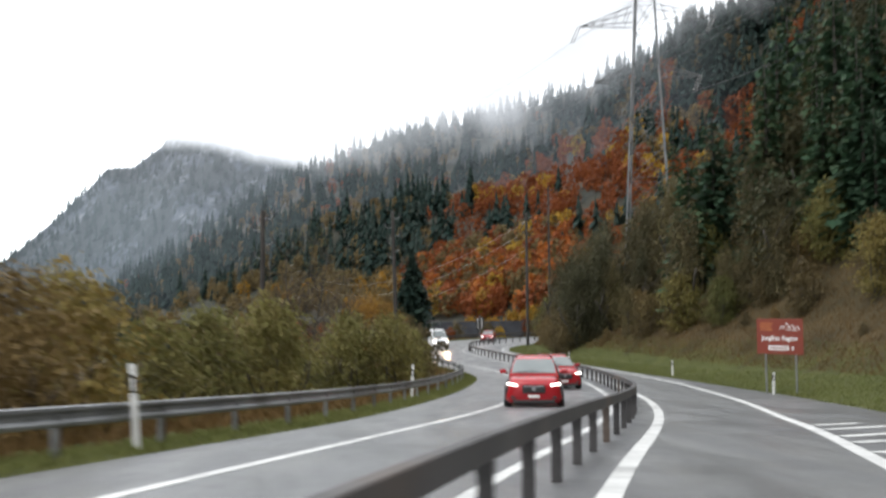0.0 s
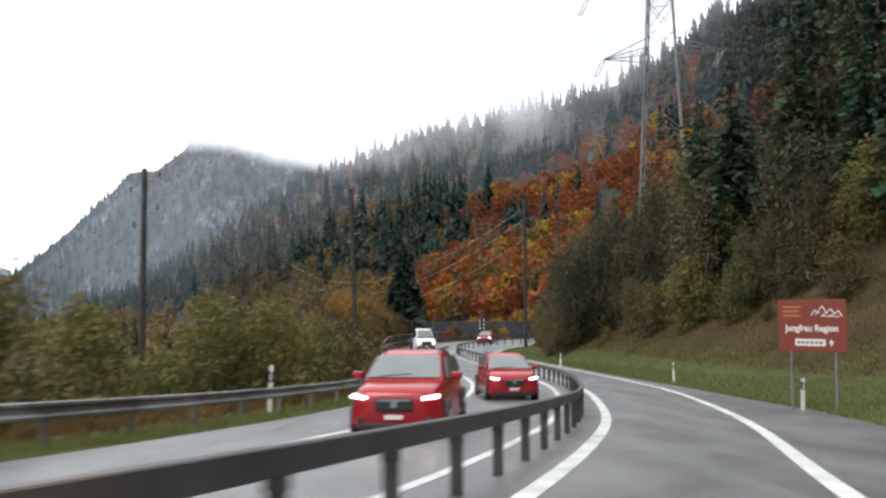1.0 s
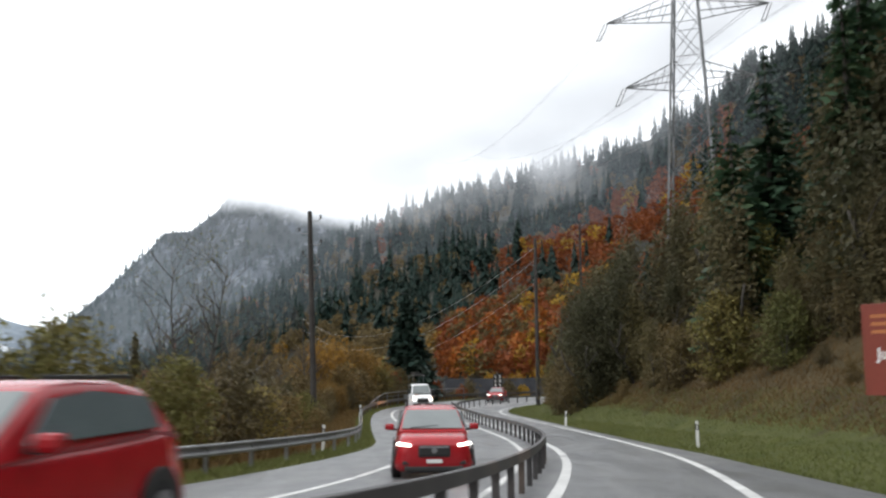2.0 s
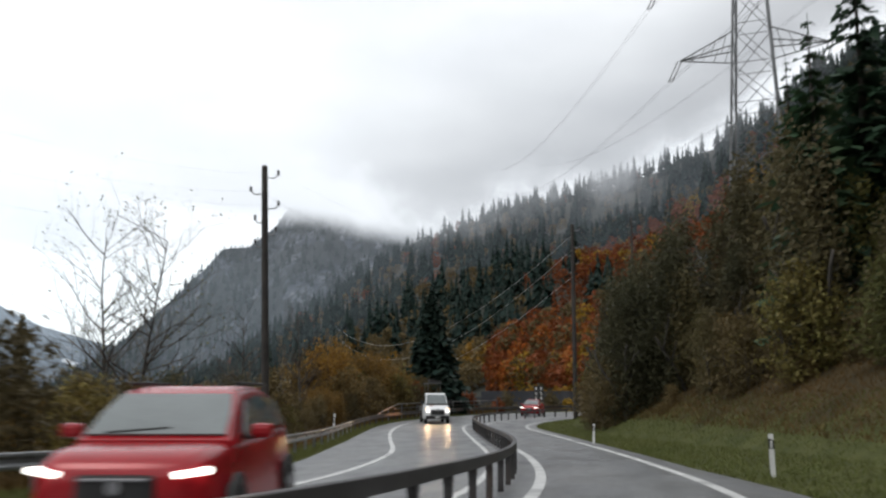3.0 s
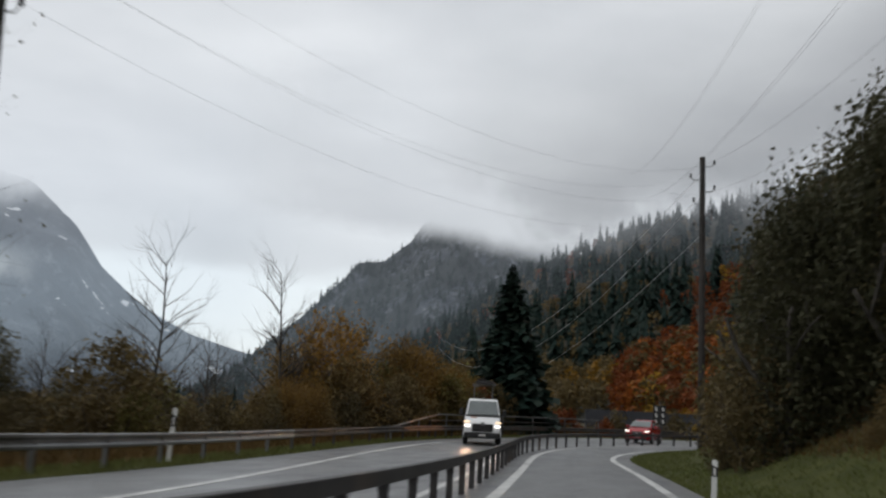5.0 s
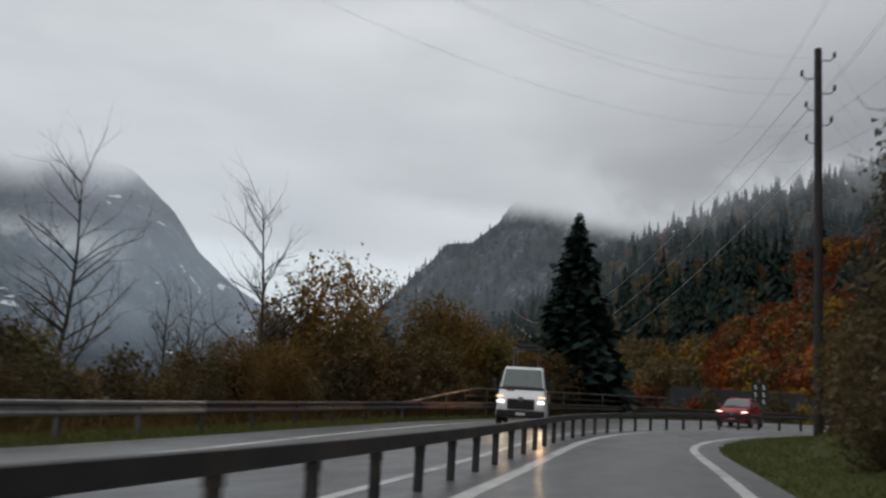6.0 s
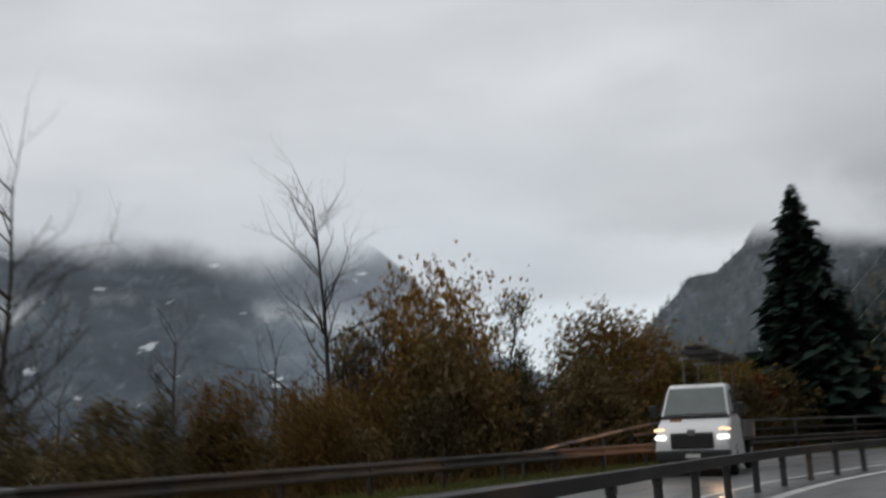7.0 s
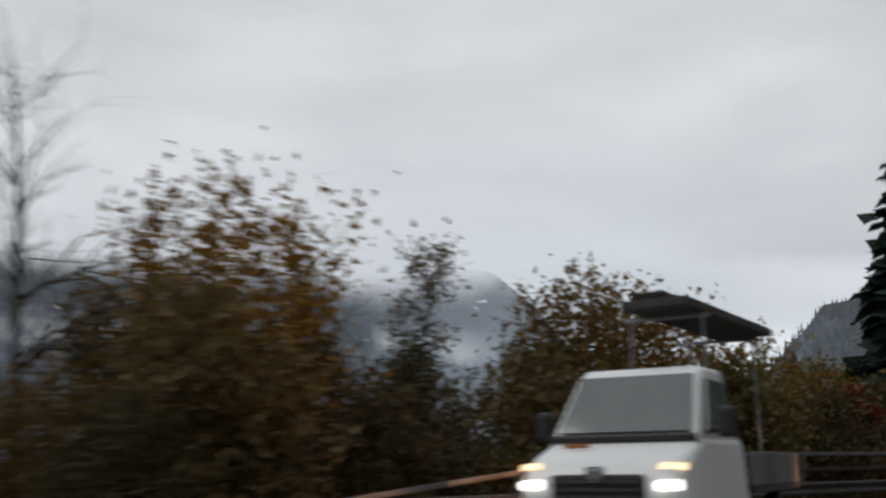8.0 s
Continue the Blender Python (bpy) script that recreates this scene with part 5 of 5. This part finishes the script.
def cable(a, b, sag, r, label, mat=None, seg=36):
    u = np.linspace(0, 1, seg)
    p = np.array(a)[None] * (1 - u)[:, None] + np.array(b)[None] * u[:, None]
    p[:, 2] -= sag * 4 * u * (1 - u)
    v, f = tube_path(p, [r] * seg, 5)
    return tagged(mesh_object("power_cable", v, f, mat or LATTICE), label, "cable")


for dz, dx in ((-0.4, 0.65), (-1.2, -0.65), (-1.95, 0.65), (-3.25, 0.5)):
    cable((-4.2 + dx, 82.5, 10.05 + dz), (11.15 + dx, 122.2, 13.75 + dz), 2.6, 0.0032, "thin sagging cable between two wooden poles")
    cable((11.15 + dx, 122.2, 13.75 + dz), (20.5 + dx, 176, 23.9 + dz), 1.8, 0.0045, "thin sagging cable between two wooden poles")
    cable((-4.2 + dx, 82.5, 10.05 + dz), (-11 + dx, 55.4, 7.4 + dz * 0.7), 0.8, 0.0022, "thin sagging cable between two wooden poles")


for dz, ex, ez in ((-0.9, -37, 12.5), (-2.2, -36, 9.6), (-4.6, -38, 6.0)):
    cable((11.1, 122.3, 13.75 + dz), (ex, 236, ez), 6.5, 0.012, "pale cable sagging across the valley head", ALUMINIUM)


def pylon(x, y, rz, zb, zt):
    e = tagged(empty("transmission_tower", (x, y, zb), rz), "grey lattice steel transmission tower on the wooded slope", "pylon")
    H = zt - zb
    half = lambda z: 0.5 * np.interp(z, [0, H - 30, H - 14, H], [8.0, 5.4, 3.8, 2.4])
    for sx in (-1, 1):
        for sy in (-1, 1):
            bm = bmesh.new()
            for z0, z1 in ((-2, H - 30), (H - 30, H - 14), (H - 14, H)):
                rod((sx * half(z0), sy * half(z0), z0), (sx * half(z1), sy * half(z1), z1), 0.17, None, 4, bm)
            part("leg", bm, LATTICE, e)
    levels = list(np.linspace(0, H, 13))
    for z0, z1 in zip(levels, levels[1:]):
        a, b = half(z0), half(z1)
        for (p, q) in (((-1, -1), (1, -1)), ((1, -1), (1, 1)), ((1, 1), (-1, 1)), ((-1, 1), (-1, -1))):
            bm = bmesh.new()
            rod((p[0] * a, p[1] * a, z0), (q[0] * b, q[1] * b, z1), 0.042, None, 4, bm)
            rod((q[0] * a, q[1] * a, z0), (p[0] * b, p[1] * b, z1), 0.042, None, 4, bm)
            rod((p[0] * b, p[1] * b, z1), (q[0] * b, q[1] * b, z1), 0.042, None, 4, bm)
            part("brace", bm, LATTICE, e)
    tips = []
    for z, reach, rise in ((36.4 - zb, 6.0, 1.9), (45.4 - zb, 8.6, 2.2)):
        for s in (-1, 1):
            w = half(z)
            tip = Vector((s * (w + reach), 0, z))
            bm = bmesh.new()
            for sy in (-1, 1):
                rod((s * w, sy * w, z - 0.4), tip, 0.075, None, 4, bm)
                rod((s * w, sy * w, z + rise), tip, 0.075, None, 4, bm)
                for k in range(1, 5):
                    u = k / 5
                    lo = Vector((s * w, sy * w, z - 0.4)).lerp(tip, u)
                    hi = Vector((s * w, sy * w, z + rise)).lerp(tip, u - 0.1)
                    rod(lo, hi, 0.04, None, 4, bm)
            arm = part("arm", bm, LATTICE, e)
            bm = bmesh.new()
            low = tip + Vector((-0.9, -1.1, -2.6))
            for o in (-0.22, 0.22):
                rod(tip + Vector((o, 0, 0)), low + Vector((o, 0, 0)), 0.07, None, 6, bm)
            rod(low - Vector((0.3, 0, 0)), low + Vector((0.3, 0, 0)), 0.05, None, 6, bm)
            part("insulator", bm, PORCELAIN, arm, "hanging double insulator string")
            tips.append(low)
    m = pose(x, y, zb, 0, 0, rz)
    return [m @ t for t in tips]


for p in pylon(31.8, 142.5, -16, ground_at(31.8, 142.5) - 0.5, 53.0):
    for o in (-0.2, 0.2):
        cable((p.x + o, p.y, p.z), (p.x - 45 + o, p.y + 330, p.z + 62), 9, 0.014, "high-voltage cable climbing into the cloud", seg=60)
        cable((p.x + o, p.y, p.z), (p.x + 45 + o, p.y - 260, p.z + 18), 10, 0.02, "high-voltage cable above the wooded slope", seg=60)


# ---- bend: retaining wall, added glint board, far house ----
def retaining_wall():
    e = tagged(empty("retaining_wall", (0, 0, 0)), "dark stained concrete retaining wall beyond the bend", "wall")
    stone = surface("dark_concrete", (0.028, 0.03, 0.036), (0.065, 0.068, 0.078), 0.5, 0.85, fine=6, relief=0.02)
    pts = [(-1, 170.5), (3, 172), (7, 173.6), (11, 175.2), (15, 177), (20, 180), (26, 183.5)]
    for (a, b), (c, d) in zip(pts, pts[1:]):
        L = math.hypot(c - a, d - b)
        ob = part("panel", box((L - 0.03, 0.5, 2.9), (0, 0, 0), 0.03), stone, e)
        ob.matrix_basis = pose((a + c) / 2, (b + d) / 2, float(road_z(b)) + 1.05, -6, 0, math.degrees(math.atan2(d - b, c - a)))
    return e


retaining_wall()


# board added beyond the bend; its white bars stand in for bright reflections
def marker_board(x, y, z):
    e = tagged(empty("marker_board", (x, y, z), 4), "added black board with white bars painted for bright reflections", "road sign")
    part("post", rod((0, 0.06, -2.5), (0, 0.06, 1.4), 0.05), GALV, e)
    panel = part("panel", box((1.3, 0.04, 2.0), (0, 0, 0), 0.01), BLACK, e)
    for sx in (-0.45, 0.45):
        for k in range(3):
            part("bar", box((0.16, 0.012, 0.4), (sx * 0.75, -0.03, -0.62 + 0.62 * k), 0, Matrix.Rotation(radians(-14), 4, "Y")), SIGNWHITE, panel)
    return e


marker_board(7.0, 166.5, float(road_z(166)) + 2.2)


def far_house(x, y, rz):
    z = ground_at(x, y)
    e = tagged(empty("house", (x, y, z), rz), "small white-walled house far off among the trees", "house")
    part("wall", box((7, 6, 4.4), (0, 0, 2.0), 0.05), WHITE, e)
    bm = bmesh.new()
    pr = [(-4, 4.1), (0, 7.0), (4, 4.1), (4, 3.9), (0, 6.7), (-4, 3.9)]
    a = [bm.verts.new((px, -3.5, pz)) for px, pz in pr]
    b = [bm.verts.new((px, 3.5, pz)) for px, pz in pr]
    bm.faces.new(a)
    bm.faces.new(b[::-1])
    for k in range(6):
        bm.faces.new((a[k], b[k], b[(k + 1) % 6], a[(k + 1) % 6]))
    bmesh.ops.recalc_face_normals(bm, faces=bm.faces[:])
    part("roof", bm, BARK, e, "dark tiled roof")
    for wx in (-2, 0, 2):
        win = part("window", box((0.9, 0.1, 1.2), (wx, -3.02, 2.2), 0.02), CARGLASS, e)
    return e


first_house = far_house(-13.0, 262.0, 10)
for x, y, rz in [(-178, 172, 30), (-196, 190, 12), (-215, 184, 50), (-236, 214, 20), (-190, 214, 75), (-262, 232, 35)]:
    copy_thing(first_house, pose(x, y, ground_at(x, y), 0, 0, rz))


# ---- vehicles ----
def loft(sections, mat, name, parent, label="", smooth=True):
    """A shell through rings of equal size, closed at both ends."""
    n = len(sections[0])
    v = [p for s in sections for p in s]
    f = [(r * n + c, r * n + (c + 1) % n, (r + 1) * n + (c + 1) % n, (r + 1) * n + c) for r in range(len(sections) - 1) for c in range(n)]
    f += [tuple(range(n))[::-1], tuple((len(sections) - 1) * n + c for c in range(n))]
    ob = mesh_object(name, v, f, mat, parent, label)
    bm = bmesh.new()
    bm.from_mesh(ob.data)
    bmesh.ops.recalc_face_normals(bm, faces=bm.faces[:])
    bm.to_mesh(ob.data)
    bm.free()
    if smooth:
        ob.data.polygons.foreach_set("use_smooth", np.ones(len(ob.data.polygons), dtype=bool))
        es = ob.modifiers.new("edge", "EDGE_SPLIT")
        es.split_angle = radians(38)
    return ob


def ring(y, w, z0, z1, r=0.12, top=1.0):
    """A rounded cross-section of a body: half width w, from z0 to z1, narrower by top."""
    out = []
    for cx, cz, a0, ww in ((w - r, z0 + r, -90, 1), (w * top - r, z1 - r, 0, 1), (-(w * top - r), z1 - r, 90, 1), (-(w - r), z0 + r, 180, 1)):
        for k in range(4):
            a = radians(a0 + 30 * k)
            out.append((cx + r * math.cos(a), y, cz + r * math.sin(a)))
    return out


def wheel(parent, x, y, r, w):
    bm = bmesh.new()
    s = 1 if x > 0 else -1
    bmesh.ops.create_cone(bm, cap_ends=True, segments=28, radius1=r, radius2=r, depth=w, matrix=Matrix.Translation((x, y, r)) @ Matrix.Rotation(radians(90), 4, "Y"))
    bmesh.ops.bevel(bm, geom=[e for e in bm.edges if len(e.link_faces) == 2 and e.calc_face_angle() > 1], offset=0.03, segments=3, affect="EDGES")
    t = part("tyre", bm, RUBBER, parent, "black rubber tyre", smooth=False)
    bm = bmesh.new()
    bmesh.ops.create_cone(bm, cap_ends=True, segments=24, radius1=r * 0.62, radius2=r * 0.62, depth=0.03, matrix=Matrix.Translation((x + s * w / 2, y, r)) @ Matrix.Rotation(radians(90), 4, "Y"))
    for k in range(5):
        a = k * 1.2566
        box((0.03, r * 0.16, r * 0.5), (x + s * (w / 2 + 0.015), y + math.cos(a) * r * 0.33, r + math.sin(a) * r * 0.33), 0.004, Matrix.Rotation(a - radians(90), 4, "X"), bm)
    part("rim", bm, ALLOY, t, "silver alloy rim")


def quad_plate(name, pts, mat, parent, thick=0.02, label=""):
    p = [Vector(q) for q in pts]
    n = (p[1] - p[0]).cross(p[2] - p[0]).normalized() * thick
    v = [*p, *[q + n for q in p]]
    k = len(p)
    f = [tuple(range(k))[::-1], tuple(range(k, 2 * k))] + [(i, (i + 1) % k, k + (i + 1) % k, k + i) for i in range(k)]
    ob = mesh_object(name, v, f, mat, parent, label)
    bm = bmesh.new()
    bm.from_mesh(ob.data)
    bmesh.ops.recalc_face_normals(bm, faces=bm.faces[:])
    bm.to_mesh(ob.data)
    bm.free()
    return ob


def hatchback(x, y, rz, label):
    """Faces -y before turning."""
    e = tagged(empty("car", (x, y, float(road_z(y)) + 0.008), rz), label, "car")
    body = [ring(-2.15, 0.55, 0.40, 0.78, 0.12), ring(-2.11, 0.72, 0.28, 0.88, 0.16, 0.93), ring(-2.0, 0.83, 0.22, 0.95, 0.18, 0.9), ring(-1.75, 0.885, 0.2, 1.0, 0.17, 0.88), ring(-1.35, 0.90, 0.19, 1.02, 0.15, 0.88), ring(-0.95, 0.905, 0.19, 1.03, 0.13, 0.89), ring(0.6, 0.91, 0.19, 1.04, 0.12, 0.91), ring(1.6, 0.90, 0.2, 1.08, 0.13, 0.9), ring(1.98, 0.85, 0.26, 1.07, 0.16, 0.9), ring(2.14, 0.7, 0.36, 1.0, 0.14, 0.9)]
    loft(body, REDPAINT, "body", e)
    cab = [ring(-1.12, 0.80, 0.94, 1.045, 0.04, 0.97), ring(-0.75, 0.80, 0.94, 1.26, 0.07, 0.90), ring(-0.36, 0.80, 0.94, 1.465, 0.10, 0.84), ring(-0.1, 0.80, 0.94, 1.545, 0.12, 0.81), ring(0.35, 0.80, 0.94, 1.575, 0.13, 0.80), ring(1.0, 0.80, 0.94, 1.565, 0.13, 0.80), ring(1.55, 0.78, 0.95, 1.49, 0.12, 0.80), ring(1.85, 0.77, 0.96, 1.30, 0.1, 0.84), ring(2.03, 0.75, 0.96, 1.10, 0.05, 0.92)]
    loft(cab, REDPAINT, "cabin", e)
    quad_plate("windscreen", [(-0.70, -1.06, 1.085), (0.70, -1.06, 1.085), (0.665, -0.72, 1.285), (0.585, -0.345, 1.475), (-0.585, -0.345, 1.475), (-0.665, -0.72, 1.285)], WINDSCREEN, e, 0.022, "windscreen with reflected sky painted in as pale grey")
    for s in (-1, 1):
        quad_plate("side_window", [(s * 0.795, -0.70, 1.09), (s * 0.79, 1.5, 1.11), (s * 0.70, 1.38, 1.40), (s * 0.665, 0.4, 1.475), (s * 0.685, -0.22, 1.425)], CARGLASS, e, 0.03 * s, "dark side window")
        part("headlight", box((0.34, 0.20, 0.06), (s * 0.645, -2.03, 0.81), 0.028, Matrix.Rotation(radians(22 * s), 4, "Z") @ Matrix.Rotation(radians(-6 * s), 4, "Y")), HEADLIGHT, e, "lit white headlight")
        part("fog_lamp", box((0.2, 0.08, 0.09), (s * 0.60, -2.10, 0.42), 0.03), BLACK, e)
        mir = part("mirror", box((0.22, 0.14, 0.15), (s * 0.99, -0.68, 1.12), 0.05), REDPAINT, e, "red door mirror")
        part("stalk", box((0.16, 0.05, 0.05), (s * 0.87, -0.66, 1.06), 0.015), BLACK, mir)
        part("sill", box((0.06, 2.1, 0.12), (s * 0.90, 0.02, 0.25), 0.02), BLACK, e, "black sill strip")
        for wy in (-1.32, 1.36):
            bm = bmesh.new()
            bmesh.ops.create_cone(bm, cap_ends=True, segments=28, radius1=0.40, radius2=0.40, depth=0.03, matrix=Matrix.Translation((s * 0.905, wy, 0.36)) @ Matrix.Rotation(radians(90), 4, "Y"))
            part("wheel_arch", bm, BLACK, e, "black wheel arch")
    part("grille", box((0.72, 0.10, 0.26), (0, -2.135, 0.67), 0.06), BLACK, e, "black radiator grille")
    part("chrome_bar", box((0.62, 0.03, 0.03), (0, -2.19, 0.755), 0.01), ALLOY, e)
    part("bumper_intake", box((1.3, 0.10, 0.15), (0, -2.09, 0.29), 0.05), BLACK, e, "black lower air intake")
    part("emblem", rod((0, -2.20, 0.69), (0, -2.18, 0.69), 0.065, None, 16), ALLOY, e)
    part("number_plate", box((0.34, 0.012, 0.08), (0, -2.195, 0.46), 0.003), SIGNWHITE, e, "white plate")
    for s in (-1, 1):
        part("roof_rail", box((0.035, 1.5, 0.04), (s * 0.58, 0.55, 1.60), 0.012), BLACK, e)
    part("wiper", rod((-0.5, -1.06, 1.115), (0.12, -0.98, 1.16), 0.012, None, 6), BLACK, e)
    for wx, wy in ((-0.83, -1.32), (0.83, -1.32), (-0.83, 1.36), (0.83, 1.36)):
        wheel(e, wx, wy, 0.335, 0.2)
    e.scale = (1.06, 1.06, 1.07)
    return e


hatchback(2.7, 32.4, -6, "bright red hatchback with lit headlights on the wet road")
hatchback(5.45, 48.8, 6, "red estate car with lit headlights on the wet road")
hatchback(7.0, 139.0, -9, "dark red car with lit headlights at the bend")


def flatbed_van(x, y, rz):
    e = tagged(empty("van", (x, y, float(road_z(y)) + 0.008), rz), "white flatbed van with a loaded rack and lit headlights", "van")
    cab = [ring(-2.62, 0.86, 0.45, 0.88, 0.12), ring(-2.56, 0.93, 0.36, 1.02, 0.14, 0.96), ring(-2.3, 0.97, 0.32, 1.16, 0.13, 0.94), ring(-1.72, 0.99, 0.3, 1.32, 0.12, 0.93)]
    loft(cab + [ring(-1.6, 0.99, 0.3, 1.36, 0.1, 0.93), ring(0.0, 0.99, 0.3, 1.36, 0.1, 0.94)], WHITEPAINT, "body", e)
    loft([ring(-1.78, 0.90, 1.2, 1.34, 0.05, 0.98), ring(-1.15, 0.90, 1.2, 2.04, 0.1, 0.86), ring(-0.95, 0.90, 1.2, 2.14, 0.1, 0.85), ring(-0.1, 0.90, 1.2, 2.16, 0.1, 0.85), ring(0.0, 0.88, 1.2, 2.1, 0.1, 0.85)], WHITEPAINT, "cabin", e)
    quad_plate("windscreen", [(-0.80, -1.755, 1.40), (0.80, -1.755, 1.40), (0.70, -1.155, 2.03), (-0.70, -1.155, 2.03)], WINDSCREEN, e, 0.02, "windscreen with reflected sky painted in as grey")
    part("cowl", box((1.72, 0.08, 0.07), (0, -1.80, 1.345), 0.02, Matrix.Rotation(radians(20), 4, "X")), BLACK, e, "black strip under the windscreen")
    for s in (-1, 1):
        quad_plate("side_window", [(s * 0.905, -1.55, 1.42), (s * 0.905, -0.25, 1.42), (s * 0.80, -0.3, 1.98), (s * 0.80, -1.05, 1.98)], CARGLASS, e, 0.02 * s, "dark side window")
        part("headlight", box((0.29, 0.2, 0.10), (s * 0.76, -2.565, 0.875), 0.048, Matrix.Rotation(radians(20 * s), 4, "Z")), HEADLIGHT, e, "lit white headlight")
        quad_plate("indicator", [(s * 0.94, -2.47, 1.02), (s * 0.66, -2.58, 1.04), (s * 0.68, -2.56, 1.09), (s * 0.94, -2.44, 1.08)], INDICATOR, e, 0.02, "glowing amber indicator")
        mir = part("mirror", box((0.2, 0.14, 0.32), (s * 1.12, -1.42, 1.5), 0.05), BLACK, e, "black door mirror")
        part("stalk", box((0.2, 0.05, 0.06), (s * 0.99, -1.42, 1.42), 0.015), BLACK, mir)
        part("bed_side", box((0.04, 3.1, 0.38), (s * 0.98, 1.72, 1.02), 0.01), GALV, e, "grey drop side")
    grille = part("grille", box((1.05, 0.09, 0.36), (0, -2.62, 0.80), 0.04), BLACK, e, "black radiator grille")
    for k in range(4):
        part("slat", box((0.98, 0.03, 0.03), (0, -2.675, 0.68 + 0.075 * k), 0.008), DARKSTEEL, grille)
    part("emblem", box((0.2, 0.03, 0.15), (0, -2.68, 0.98), 0.04), ALLOY, e, "chrome badge shape")
    part("bumper", box((1.84, 0.16, 0.26), (0, -2.58, 0.46), 0.06), BLACK, e, "black front bumper")
    part("number_plate", box((0.36, 0.012, 0.09), (0, -2.67, 0.46), 0.003), SIGNWHITE, e, "white plate")
    part("decal", box((0.30, 0.006, 0.05), (-0.45, -2.05, 1.268), 0, Matrix.Rotation(radians(15), 4, "X")), SIGNBUFF, e, "small red lettering strip")
    part("bed", box((1.98, 3.2, 0.12), (0, 1.72, 0.80), 0.02), DARKSTEEL, e, "dark load bed")
    for s in (-1, 1):
        for yy in (0.2, 3.1):
            part("rack_post", box((0.035, 0.035, 2.0), (s * 0.5, yy, 1.85), 0.01), GALV, e)
    for yy in (0.2, 3.1):
        part("rack_bar", box((1.2, 0.05, 0.05), (0, yy, 2.86), 0.01), GALV, e)
    part("chassis", box((0.9, 4.8, 0.2), (0, 0.6, 0.48), 0.03), BLACK, e)
    for wx, wy in ((-0.86, -1.75), (0.86, -1.75), (-0.86, 2.0), (0.86, 2.0)):
        wheel(e, wx, wy, 0.36, 0.22)
    e.scale = (1.05, 1.05, 1.14)
    m = pose(x, y, float(road_z(y)) + 0.008, 0, 0, rz)
    for k, (wx, wz, w, t, mat, lab) in enumerate(((0.15, 2.96, 0.95, 0.12, DARKSTEEL, "wide dark board laid on the van rack"), (-0.1, 3.10, 0.5, 0.09, POLEWOOD, "dark plank laid on the van rack"), (0.55, 1.72, 0.5, 0.1, BARK, "brown plank on the van bed"))):
        pl = tagged(empty("plank"), lab, "plank")
        pl.matrix_basis = m @ pose(wx * 1.05, 1.63, (wz + (0 if k < 2 else -0.81)) * 1.14 + 0.02, 0, 0, 3 * k - 4)
        part("board", box((w, 4.1 - 0.5 * k, t), (0, 0, 0), 0.01), mat, pl)
    for s in (-1, 1):
        lamp = bpy.data.lights.new("headlight", "SPOT")
        lamp.energy, lamp.spot_size, lamp.spot_blend, lamp.color, lamp.shadow_soft_size = 160, radians(75), 0.7, (1.0, 0.62, 0.34), 0.08
        new("headlight_beam", lamp).matrix_world = m @ look((s * 0.79, -2.95, 1.0), (s * 0.79 - 4.5, -12, 0.55))
    return e


flatbed_van(-0.7, 118.3, 13)

beam = bpy.data.lights.new("headlight", "SPOT")
beam.energy, beam.spot_size, beam.spot_blend, beam.color, beam.shadow_soft_size = 3600, radians(26), 0.8, (1.0, 0.45, 0.20), 0.1
new("headlight_beam", beam).matrix_world = look((5.9, 131.1, float(road_z(131)) + 0.78), (-6.0, 119.0, float(road_z(119)) + 0.5))
